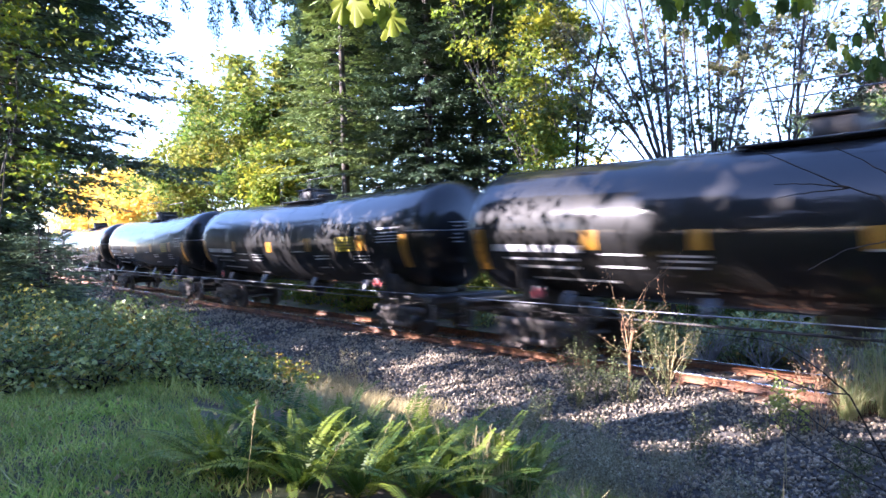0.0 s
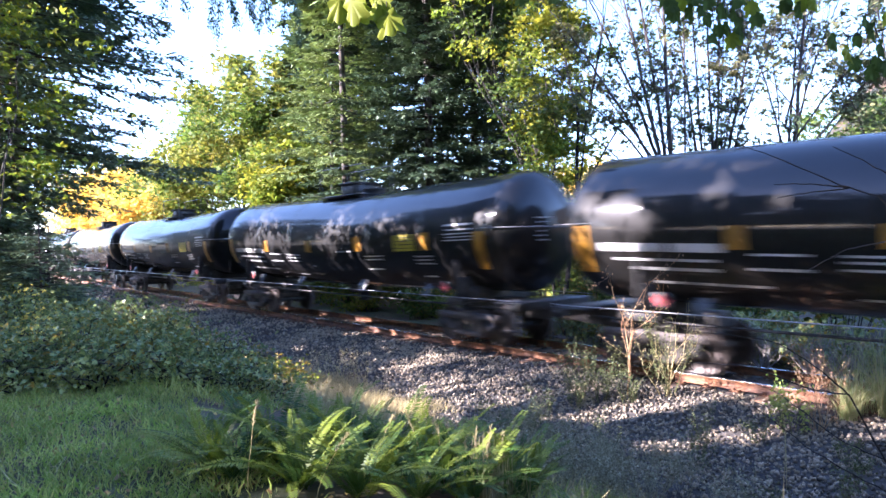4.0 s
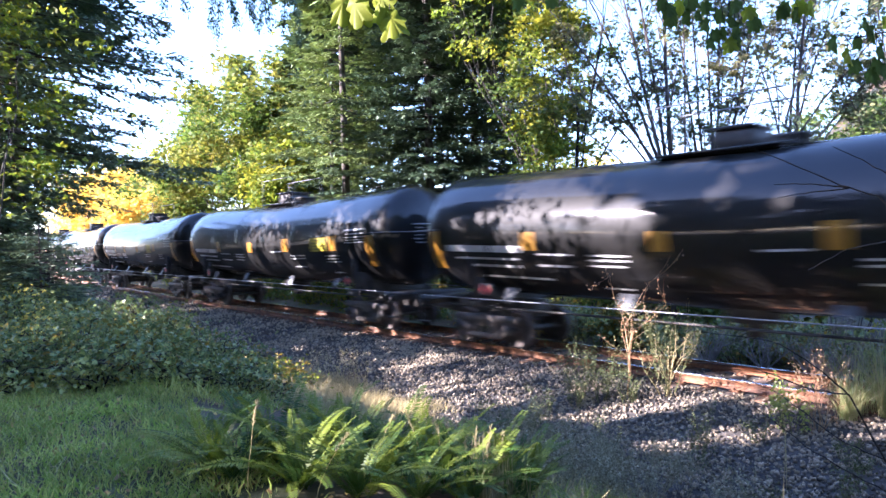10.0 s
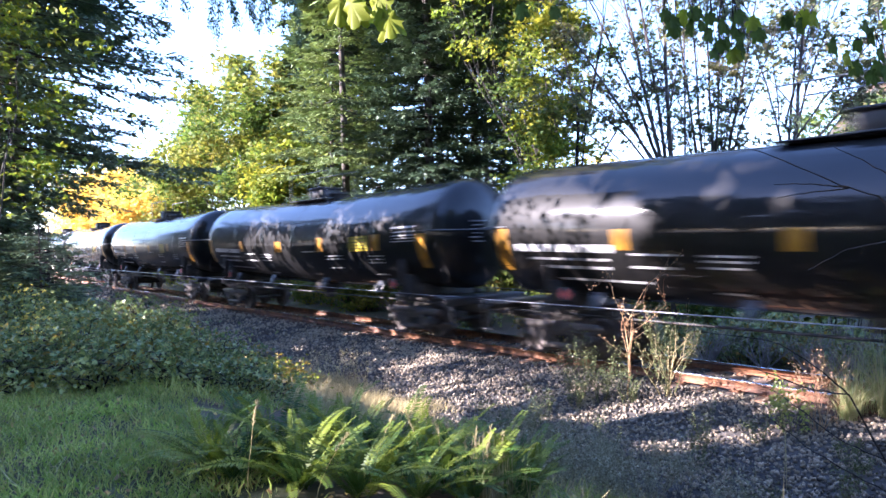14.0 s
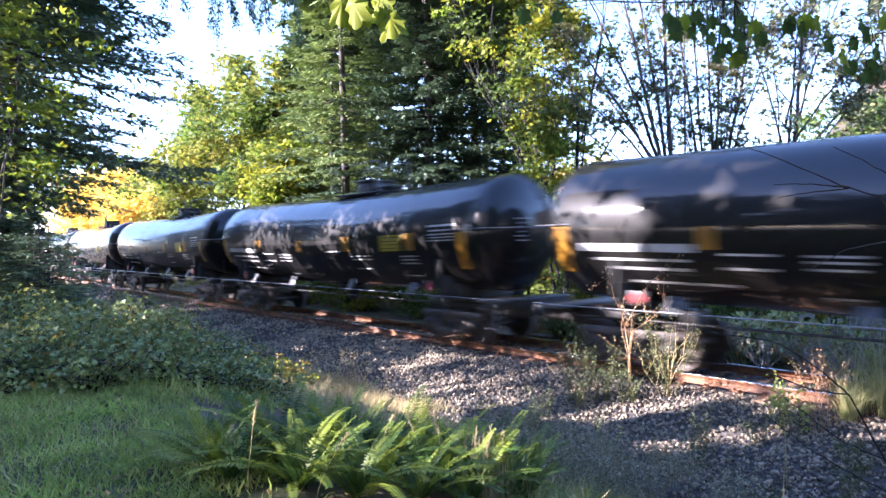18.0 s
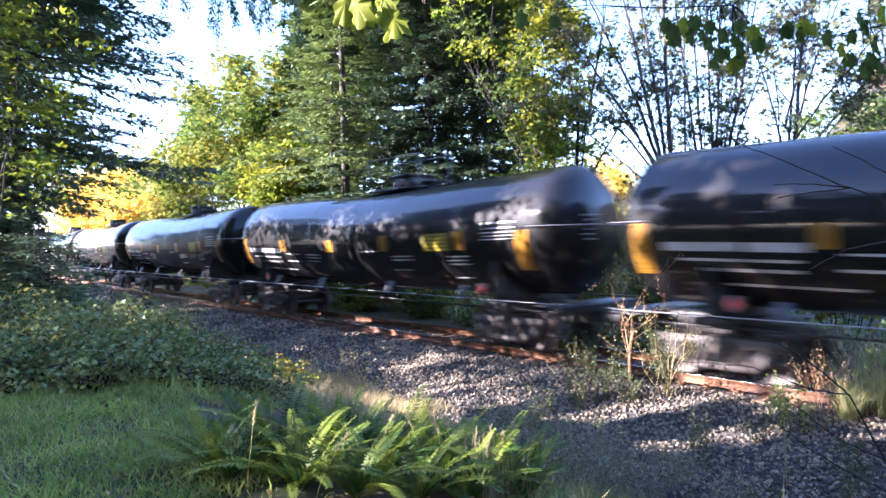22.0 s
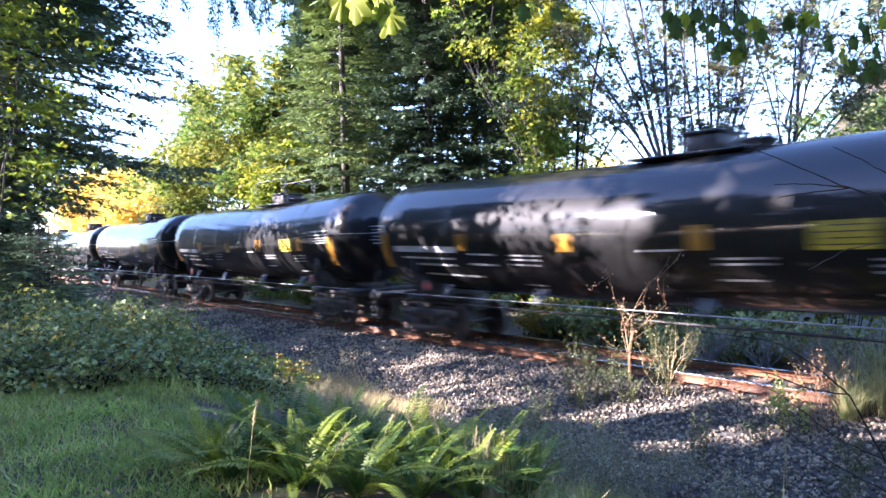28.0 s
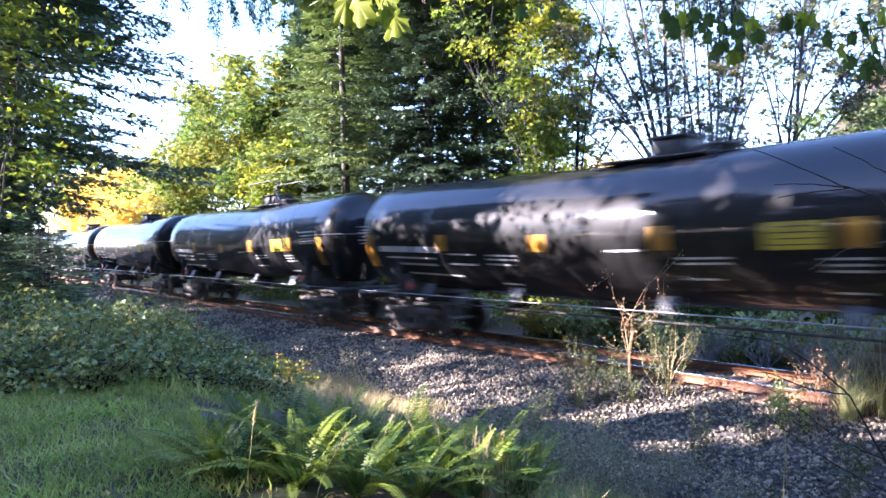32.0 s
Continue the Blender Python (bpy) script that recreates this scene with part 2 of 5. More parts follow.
def build_ground():
    us = sorted(set([-a + 8 for a in spread(30, 1500, 0.5)] + [a + 8 for a in spread(50, 1500, 0.5)]))
    qs = sorted(set([-a - 3 for a in spread(12, 1500, 0.4)] + [a - 3 for a in spread(14, 1500, 0.4)]))
    v = []
    for u in us:
        for q in qs:
            x, y = uq(u, q)
            far = max(abs(u) - 150, abs(q) - 100)
            z = ground_z(x, y) if far < 0 else float(np.interp(q, PROFILE_Q, PROFILE_Z))
            v.append((x, y, z))
    n = len(qs)
    f = [(i * n + j, i * n + j + 1, i * n + n + j + 1, i * n + n + j) for i in range(len(us) - 1) for j in range(n - 1)]
    ob = new("ground", soup("ground", [(v, f)], M_SOIL, True))
    tagged(ob, "leaf-strewn brown soil bank under grass and brush", "ground", kind="structure")


def build_hill():
    v, f = [], []
    n = 70
    for i in range(n + 1):
        a = radians(20 + 70 * i / n)
        s = i / n
        hgt = 5 + 300 * (lambda k: k * k * (3 - 2 * k))(min(1.0, max(0.0, (s - 0.07) / 0.16))) + 14 * noise.noise(Vector((i * 0.35, 0, 0))) + 9 * noise.noise(Vector((i * 1.3, 2, 0)))
        for r, k in ((900, -0.02), (1000, 0.35), (1120, 0.7), (1250, 1.0), (1500, 0.9)):
            v.append((r * math.sin(a), r * math.cos(a), hgt * k))
    for i in range(n):
        for j in range(4):
            f.append((i * 5 + j, i * 5 + 5 + j, i * 5 + 6 + j, i * 5 + j + 1))
    tagged(new("backdrop_hill", soup("hill", [(v, f)], M_HILL, True)), "distant hazy wooded hillside in autumn colour", "hill", kind="structure")


# ---- the track
def sweep(profile, q0, u0, u1, step):
    v, f = [], []
    us = np.arange(u0, u1 + step * 0.5, step)
    k = len(profile)
    for u in us:
        for dq, z in profile:
            x, y = uq(u, q0 + dq)
            v.append((x, y, z))
    for i in range(len(us) - 1):
        for j in range(k):
            m = (j + 1) % k
            f.append((i * k + j, i * k + m, i * k + k + m, i * k + k + j))
    return v, f


RAIL_WEB = [(-0.070, -0.172), (0.070, -0.172), (0.070, -0.158), (0.014, -0.142), (0.010, -0.05), (0.034, -0.034), (0.034, -0.012), (-0.034, -0.012), (-0.034, -0.034), (-0.010, -0.05), (-0.014, -0.142), (-0.070, -0.158)]
RAIL_HEAD = [(-0.034, -0.0115), (0.034, -0.0115), (0.031, -0.002), (0.02, 0.0), (-0.02, 0.0), (-0.031, -0.002)]


def build_track():
    track = tagged(new("railway_track"), "rusty steel railway track on weathered timber ties", "railway track", kind="structure")
    for q in (-0.7525, 0.7525):
        rail = child("rail", soup("rail", [sweep(RAIL_WEB, q, -1000, -40, 40), sweep(RAIL_WEB, q, -40, 130, 2), sweep(RAIL_WEB, q, 130, 1000, 30)], M_RAIL), track)
        child("rail_head", soup("rail_head", [sweep(RAIL_HEAD, q, -1000, -40, 40), sweep(RAIL_HEAD, q, -40, 130, 2), sweep(RAIL_HEAD, q, 130, 1000, 30)], M_HEAD), rail, "polished running surface")
    tie_me = soup("tie", [box(-0.115, 0.115, -1.3, 1.3, -0.36, -0.182, 0.012)], M_TIE)
    plate_me = soup("tie_plate", [box(-0.09, 0.09, -0.18, 0.18, -0.184, -0.166, 0.006), box(-0.05, -0.02, -0.125, -0.085, -0.17, -0.135), box(0.02, 0.05, 0.085, 0.125, -0.17, -0.135)], M_RAIL)
    rnd = random.Random(5)
    u = -24.0
    while u < 118:
        x, y, h = centre(u)
        tie = child("tie", tie_me, track)
        tie.matrix_local = pose(x, y, rnd.uniform(-0.012, 0.006), 0, 0, 90 - math.degrees(h) + rnd.uniform(-1.5, 1.5))
        if u < 20:
            for q in (-0.7525, 0.7525):
                px, py = uq(u, q)
                pl = child("tie_plate", plate_me, track)
                pl.matrix_local = pose(px, py, 0, 0, 0, 90 - math.degrees(h))
        u += 0.54


def bed_z(q):
    return float(np.interp(q, [-5.6, -5.0, -3.6, -1.9, -1.3, 1.3, 1.9, 3.6], [-0.66, -0.60, -0.53, -0.27, -0.222, -0.222, -0.27, -0.66]))


def build_ballast():
    qs = np.concatenate([np.linspace(-5.5, -1.3, 22), np.linspace(-1.0, 1.3, 8), np.linspace(1.6, 3.6, 8)])
    us = np.concatenate([np.linspace(-900, -40, 20), np.arange(-30, 60, 0.35), np.linspace(62, 900, 40)])
    v = []
    for u in us:
        for q in qs:
            w = q - 0.5 * noise.noise(Vector((u * 0.5, 7.0, 0.0))) * min(1.0, max(0.0, -q - 3.0))
            x, y = uq(u, w)
            v.append((x, y, bed_z(q) + 0.035 * noise.noise(Vector((x * 2, y * 2, 0))) - (0.12 if q < -5.4 else 0)))
    n = len(qs)
    f = [(i * n + j, i * n + j + 1, i * n + n + j + 1, i * n + n + j) for i in range(len(us) - 1) for j in range(n - 1)]
    tagged(new("ballast_bed", soup("ballast_bed", [(v, f)], M_BED, True)), "crushed-stone ballast bed under the track, coloured dark for shade between stones", "ballast", kind="structure")
    rng = np.random.default_rng(3)
    # angular stones: squashed, uneven octahedra
    ov = np.array([(1, 0, 0), (-1, 0, 0), (0, 1, 0), (0, -1, 0), (0, 0, 1), (0, 0, -1)], float)
    of = np.array([(0, 2, 4), (2, 1, 4), (1, 3, 4), (3, 0, 4), (2, 0, 5), (1, 2, 5), (3, 1, 5), (0, 3, 5)])
    chunks = []
    for u0, u1, count, size in ((-14, 2, 21000, 0.036), (2, 14, 16000, 0.038), (14, 34, 9000, 0.052), (34, 70, 4500, 0.07)):
        u = rng.uniform(u0, u1, count)
        q = np.where(rng.random(count) < 0.86, rng.uniform(-5.3, -1.1, count), rng.uniform(-1.1, 2.4, count))
        keep = (rng.random(count) < np.clip((q + 5.6) / 0.9, 0.15, 1)) & ~((np.abs(q) < 1.3) & (np.abs(np.abs(q) - 0.7525) < 0.14))
        u, q = u[keep], q[keep]
        xy = np.array([uq(a, b) for a, b in zip(u, q)])
        n = len(u)
        s = size * rng.uniform(0.55, 1.6, n)
        z = np.array([bed_z(b) + 0.035 * noise.noise(Vector((x * 2, y * 2, 0))) for b, (x, y) in zip(q, xy)]) + s * 0.3
        qt = unit(rng.normal(0, 1, (n, 4)))
        w, i, j, k = qt.T
        m = np.stack([1 - 2 * (j * j + k * k), 2 * (i * j - k * w), 2 * (i * k + j * w), 2 * (i * j + k * w), 1 - 2 * (i * i + k * k), 2 * (j * k - i * w),
                      2 * (i * k - j * w), 2 * (j * k + i * w), 1 - 2 * (i * i + j * j)], 1).reshape(n, 3, 3)
        st = ov[None] * rng.uniform(0.65, 1.15, (n, 6, 1)) * np.stack([np.ones(n), rng.uniform(0.7, 1, n), rng.uniform(0.55, 0.9, n)], 1)[:, None] + rng.normal(0, 0.12, (n, 6, 3))
        v = np.einsum("nij,nkj->nki", m, st * s[:, None, None]) + np.concatenate([xy, z[:, None]], 1)[:, None]
        chunks.append((v.reshape(-1, 3), (of[None] + (np.arange(n) * 6)[:, None, None]).reshape(-1, 3)))
    tagged(new("ballast_stones", soup("ballast_stones", chunks, M_STONE)), "loose grey angular ballast stones beside the rails", "ballast", kind="stuff")


# ---- a tank car: x along the train's way, +y towards the bank, z up from the rail head
CAR_L, CAR_R, TANK_Z, BEND, TANK_H = 18.0, 1.55, 2.82, 0.02, 8.27


def tank_axis(x):
    return TANK_Z + (math.sqrt(x * x + 0.15) - 4) * BEND


def on_tank(x, ang, off=0.0):
    """A point of the shell: ang from the level line of the near side, upwards."""
    r = CAR_R + off
    return (x, r * math.cos(ang), tank_axis(x) + r * math.sin(ang))


def shell_patch(x0, x1, z0, z1, side=1, off=0.006, n=5, slant=0.0):
    """A sheet laid on the tank's flank between two heights above its axis."""
    v, f = [], []
    m = max(2, int((x1 - x0) / 0.6) + 1)
    for i in range(m):
        x = x0 + (x1 - x0) * i / (m - 1)
        for j in range(n):
            a = math.asin((z0 + (z1 - z0) * j / (n - 1)) / CAR_R)
            p = on_tank(x + slant * j / (n - 1), a, off)
            v.append((p[0], p[1] * side, p[2]))
    for i in range(m - 1):
        for j in range(n - 1):
            f.append((i * n + j, i * n + n + j, i * n + n + j + 1, i * n + j + 1))
    return v, f


def build_car(stripes, panel, top):
    car = tagged(new("tank_car"), "black glossy railway tank car with yellow stripes and white stencils", "tank car", group="tank cars of the train")
    head, sides = 0.72, 56
    xs = [-TANK_H + head * (1 - math.cos(a)) for a in np.linspace(0.0, math.pi / 2, 9)]
    xs += list(np.linspace(-TANK_H + head, TANK_H - head, 17))[1:-1]
    xs += [TANK_H - head * (1 - math.cos(a)) for a in np.linspace(math.pi / 2, 0.0, 9)]
    v, f = [], []
    for x in xs:
        a = min(1.0, max(0.0, (abs(x) - (TANK_H - head)) / head))
        r = max(0.004, CAR_R * math.sqrt(max(0.0, 1 - a * a)))
        for k in range(sides):
            t = 2 * math.pi * k / sides
            v.append((x, r * math.cos(t), tank_axis(x) + r * math.sin(t)))
    for i in range(len(xs) - 1):
        for k in range(sides):
            m = (k + 1) % sides
            f.append((i * sides + k, i * sides + m, i * sides + sides + m, i * sides + sides + k))
    tank = child("tank", soup("tank", [(v, f)], M_TANK, True), car)
    # jacket seams
    for x in (-7.5, -4.9, -2.45, 0.0, 2.45, 4.9, 7.5):
        ring = [(x + dx, (CAR_R + o) * math.cos(t), tank_axis(x) + (CAR_R + o) * math.sin(t))
                for dx, o in ((-0.03, -0.004), (-0.026, 0.004), (0.026, 0.004), (0.03, -0.004)) for t in np.linspace(0, 2 * math.pi, 41)]
        q = [(i * 41 + k, i * 41 + k + 1, i * 41 + 42 + k, i * 41 + 41 + k) for i in range(3) for k in range(40)]
        child("jacket_band", soup("jacket_band", [(ring, q)], M_TANK, True), tank)
    # top fittings
    zt = tank_axis(0) + CAR_R
    child("platform", soup("platform", [box(top - 1.1, top + 1.6, -0.62, 0.62, zt + 0.0, zt + 0.04, 0.01)], M_GRATE), car, "grey steel grating platform")
    dome = child("housing", soup("housing", [box(top - 0.45, top + 0.45, -0.45, 0.45, zt - 0.05, zt + 0.40, 0.05)], M_FRAME), car, "dark protective housing over the valves")
    child("lid", soup("lid", [box(top - 0.50, top + 0.50, -0.50, 0.50, zt + 0.40, zt + 0.46, 0.02)], M_FRAME), dome)
    child("manway", soup("manway", [lathe([(0, 0.36), (0.20, 0.36), (0.22, 0.40), (0.27, 0.38), (0.30, 0.02)], (top - 0.95, 0, zt - 0.06), (0, 0, 1), 20)], M_FRAME), car)
    for x in (-1.05, 1.55):
        for y in (-0.6, 0.6):
            child("railing_post", soup("railing_post", [rod((top + x, y, zt - 0.15), (top + x, y, zt + 1.02), 0.02)], M_HANDRAIL), car)
    for y in (-0.6, 0.6):
        child("railing", soup("railing", [rod((top - 1.05, y, zt + 1.0), (top + 1.55, y, zt + 1.0), 0.016)], M_HANDRAIL), car, "grey guard rail over the platform")
    # sill pipes and end frames
    for s in (1, -1):
        child("sill_pipe", soup("sill_pipe", [tube([(-8.35, s * 1.30, 1.24), (-8.0, s * 1.5, 1.24), (0, s * 1.5, 1.24), (8.0, s * 1.5, 1.24), (8.35, s * 1.30, 1.24)], 0.012, 8)], M_PIPE), car, "pale side handrail pipe")
        for x in (-5.0, -1.9, 1.9, 5.0) if s == 1 else ():
            m = pose(x, s * 1.36, 1.36, s * 28, 0, 0)
            vv, ff = box(-0.13, 0.13, -0.012, 0.012, -0.2, 0.2, 0.004)
            child("bracket", soup("bracket", [([tuple(m @ Vector(q)) for q in vv], ff)], M_GRATE), car, "grey handrail bracket")
    child("brake_pipe", soup("brake_pipe", [rod((-7.6, 0.95, 0.98), (7.6, 0.95, 0.98), 0.03)], M_FRAME), car)
    child("sump", soup("sump", [lathe([(0, 0.55), (0.3, 0.5), (0.34, 0.2), (0.6, 0.17), (0.62, 0.02)], (0, 0, 1.32), (0, 0, -1), 20)], M_FRAME), car, "bottom outlet with skid")
    for e in (1, -1):
        stub = child("stub_sill", soup("stub_sill", [box(min(e * 5.2, e * 8.25), max(e * 5.2, e * 8.25), -0.33, 0.33, 0.72, 1.16, 0.02)], M_FRAME), car)
        child("end_sill", soup("end_sill", [box(min(e * 7.95, e * 8.25), max(e * 7.95, e * 8.25), -1.45, 1.45, 0.98, 1.14, 0.015)], M_FRAME), car)
        child("end_platform", soup("end_platform", [box(min(e * 7.5, e * 8.3), max(e * 7.5, e * 8.3), -1.42, 1.42, 1.145, 1.185, 0.008)], M_GRATE), car, "grey grating end platform")
        child("draft_gear", soup("draft_gear", [box(min(e * 8.25, e * 8.55), max(e * 8.25, e * 8.55), -0.13, 0.13, 0.76, 1.0, 0.02)], M_FRAME), stub)
        child("coupler", soup("coupler", [box(min(e * 8.5, e * 8.86), max(e * 8.5, e * 8.86), -0.17, 0.17, 0.73, 1.02, 0.04)], M_TRUCK), stub)
        child("saddle", soup("saddle", [box(e * 6.2 - 0.16, e * 6.2 + 0.16, -1.30, 1.30, 1.1, 1.75, 0.03), box(e * 6.2 - 0.3, e * 6.2 + 0.3, -1.0, 1.0, 1.08, 1.5, 0.03)], M_FRAME), car)
        for s in (1, -1):
            child("saddle_web", soup("saddle_web", [box(e * 6.2 - 0.02, e * 6.2 + 0.02, min(s * 1.25, s * 1.48), max(s * 1.25, s * 1.48), 1.1, 2.2, 0.005),
                                                    box(e * 6.2 - 0.35, e * 6.2 + 0.35, min(s * 1.35, s * 1.47), max(s * 1.35, s * 1.47), 1.06, 1.2, 0.01)], M_FRAME), car)
            for x in (8.0, 8.22):
                child("grab_post", soup("grab_post", [rod((e * x, s * 1.38, 0.55), (e * x, s * 1.38, 2.05 if x < 8.1 else 1.2), 0.016)], M_PIPE if x > 8.1 else M_FRAME), car)
            child("step", soup("step", [box(min(e * 7.9, e * 8.3), max(e * 7.9, e * 8.3), s * 1.38 - 0.1, s * 1.38 + 0.1, 0.5, 0.53, 0.006)], M_FRAME), car)
            if s < 0:
                continue
            placard = child("placard_board", soup("placard_board", [box(e * 5.75 - 0.15, e * 5.75 + 0.15, s * 1.40 - 0.01, s * 1.40 + 0.01, 1.32, 1.62, 0.004)], M_GRATE), car)
            child("placard", soup("placard", [([(e * 5.75, s * 1.414, 1.33), (e * 5.75 + 0.14, s * 1.414, 1.47), (e * 5.75, s * 1.414, 1.61), (e * 5.75 - 0.14, s * 1.414, 1.47)], [(0, 1, 2, 3)])], M_RED), placard, "red diamond hazard placard")
        rail_path = [(e * 7.3, 1.62, 2.98), (e * 8.0, 1.55, 2.98), (e * 8.42, 1.0, 2.98), (e * 8.5, 0, 2.98), (e * 8.42, -1.0, 2.98), (e * 8.0, -1.55, 2.98), (e * 7.3, -1.62, 2.98)]
        child("end_handrail", soup("end_handrail", [tube(rail_path, 0.012, 5)], M_HANDRAIL), car, "thin grey handrail round the tank head")
        # truck
        tx = e * 6.2
        truck = child("truck", soup("truck_bolster", [box(tx - 0.2, tx + 0.2, -1.1, 1.1, 0.5, 0.82, 0.04)], M_TRUCK), car, "dusty two-axle truck")
        for s in (1, -1):
            y0, y1 = min(s * 0.93, s * 1.1), max(s * 0.93, s * 1.1)
            chunks = [box(tx - 1.15, tx + 1.15, y0, y1, 0.62, 0.80, 0.05), box(tx - 0.62, tx + 0.62, y0, y1, 0.20, 0.34, 0.04),
                      box(tx - 0.44, tx - 0.30, y0, y1, 0.3, 0.7, 0.02), box(tx + 0.30, tx + 0.44, y0, y1, 0.3, 0.7, 0.02)]
            for d in (-1, 1):
                vv, ff = box(-0.26, 0.26, y0, y1, -0.07, 0.07, 0.02)
                m = pose(tx + d * 0.72, 0, 0.46, 0, d * -42, 0)
                chunks.append(([tuple(m @ Vector(p)) for p in vv], ff))
            child("side_frame", soup("side_frame", chunks, M_TRUCK), truck)
            for d in (-0.1, 0.1):
                child("spring", soup("spring", [lathe([(0, 0.075)] + [(0.02 + 0.04 * i, 0.075 - 0.02 * (i % 2)) for i in range(7)], (tx + d * 1.2, s * 1.02, 0.33), (0, 0, 1), 10)], M_FRAME), truck)
        for d in (-0.89, 0.89):
            child("axle", soup("axle", [lathe([(0, 0.06), (2.1, 0.06)], (tx + d, -1.05, 0.457), (0, 1, 0), 12)], M_FRAME), truck)
            for s in (1, -1):
                w = child("wheel", soup("wheel", [lathe([(-0.10, 0.09), (-0.07, 0.16), (-0.03, 0.38), (-0.07, 0.41), (-0.07, 0.457), (0.065, 0.462), (0.07, 0.49), (0.095, 0.485), (0.095, 0.40), (0.03, 0.38), (0.02, 0.14), (0.06, 0.09)], (tx + d, s * 0.765, 0.457), (0, -s, 0), 20)], M_WHEEL), truck)
                child("bearing_cap", soup("bearing_cap", [lathe([(0, 0.12), (0.1, 0.12), (0.14, 0.07), (0.141, 0.01)], (tx + d, s * 1.02, 0.457), (0, s, 0), 14)], M_FRAME), truck)
    # reflective stripes, panel and stencils on the flank: (from, to, low, high)
    for x0, x1, z0, z1 in stripes:
        child("reflective_stripe", soup("stripe", [shell_patch(x0, x1, z0, z1)], M_YELLOW), car, "yellow-orange reflective stripe")
    pan = child("lettered_panel", soup("panel", [shell_patch(*panel)], M_PANEL), car, "yellow panel with dark lines of small lettering")
    for i in range(4):
        z = panel[2] + 0.07 + i * 0.10
        child("lettering_bar", soup("bar", [shell_patch(panel[0] + 0.08, panel[1] - 0.08 - 0.1 * (i % 2), z, z + 0.022, 1, 0.010, 2)], M_FRAME), pan)
    for x0, x1, z0, z1 in BARS:
        child("stencil_bar", soup("bar", [shell_patch(x0, x1, z0, z1, 1, 0.007, 3)], M_WHITE), car, "white stencilled marking")
    for i in range(6):
        z = tank_axis(7.9) + 0.30 - i * 0.11
        xh = -TANK_H - 0.005 + 0.72 * (1 - math.sqrt(1 - (0.55 / CAR_R) ** 2))
        child("head_bar", soup("head_bar", [box(xh - 0.02, xh + 0.10, 0.05, 0.62 - 0.1 * (i % 2), z, z + 0.035)], M_WHITE), car)
    # drawn up at 17.6 m over the couplers, built at CAR_L
    for ob in car.children_recursive:
        ob.data.transform(Matrix.Diagonal((CAR_L / 17.6, 1, 1, 1)))
    return car


END_MARKS = [(7.32, 7.58, -0.92, 0.05), (-7.30, -7.02, -0.92, 0.02)]
STRIPES_A = END_MARKS + [(4.17, 4.45, -0.40, 0.02), (0.95, 1.28, -0.37, 0.02), (-2.02, -1.68, -0.36, 0.10), (-5.22, -4.90, -0.40, 0.08)]
STRIPES_B = END_MARKS + [(4.17, 4.45, -0.40, 0.02), (1.85, 2.12, -0.36, 0.02), (-0.92, -0.62, -0.36, 0.02), (-4.18, -3.92, -0.36, 0.02)]
PANEL_A, PANEL_B = (-4.64, -3.72, -0.40, 0.06), (-3.50, -2.75, -0.42, 0.02)
BARS = [(4.55, 5.5, -0.46, -0.30), (5.62, 7.0, -0.46, -0.30), (4.7, 6.7, -0.64, -0.59), (4.7, 6.35, -0.82, -0.76), (3.9, 6.0, -1.08, -1.03),
        (3.2, 4.05, -0.50, -0.46), (3.2, 4.1, -0.76, -0.71), (1.85, 2.7, -0.50, -0.46), (1.85, 2.7, -0.60, -0.56), (1.95, 2.7, -0.72, -0.68), (2.0, 2.55, -1.2, -1.16),
        (-1.5, -0.7, -0.37, -0.33), (-3.1, -2.2, -0.54, -0.50), (-3.1, -2.2, -0.64, -0.60), (-2.9, -2.2, -0.93, -0.89),
        (-5.3, -4.6, -0.58, -0.54), (-5.25, -4.6, -0.68, -0.64), (-5.3, -4.6, -0.78, -0.74), (-5.1, -4.6, -1.14, -1.10), (-6.9, -5.9, 0.20, 0.25), (-6.9, -6.0, 0.08, 0.115), (-6.9, -5.9, -0.02, 0.01), (-6.9, -6.0, -0.10, -0.075), (-6.9, -5.9, -0.18, -0.155)]
CARS = []


def build_train():
    made = {}
    for k in range(-6, 42):
        sort = "late" if k > 17 else "odd" if k % 5 == 0 else "early"
        if sort not in made:
            made[sort] = build_car(STRIPES_B if sort == "odd" else STRIPES_A, PANEL_B if sort == "odd" else PANEL_A, -1.4 if sort == "late" else 0.2)
            CARS.append((k, made[sort]))
        else:
            CARS.append((k, copy_thing(made[sort], pose(0, 0, 0))))


def travel(t):
    """Car lengths that the train has gone at t seconds."""
    return 1.9811e-05 * t ** 3 - 1.278e-05 * t * t + 1.20748 * t + 0.39291


# how far the overhead twigs bow as the train's wind grows, in degrees
SAG_T = [0, 6, 8, 11, 13, 17, 19, 21, 23, 25, 28, 30, 32]
SAG = [[0, 0, -0.1, 0, -0.1, -0.2, 0, 0, -0.1, 0.1, 0.2, 0.2, 0.2], [0, 0, -0.3, -0.4, -1.2, -1.1, -1.8, -2.2, -1.5, -1.3, -1.2, -1.4, -1.2], [0, 0, -0.2, -0.2, -0.4, -0.3, -0.2, 0.3, 0.2, 0.2, -0.2, 0.2, 0.2]]


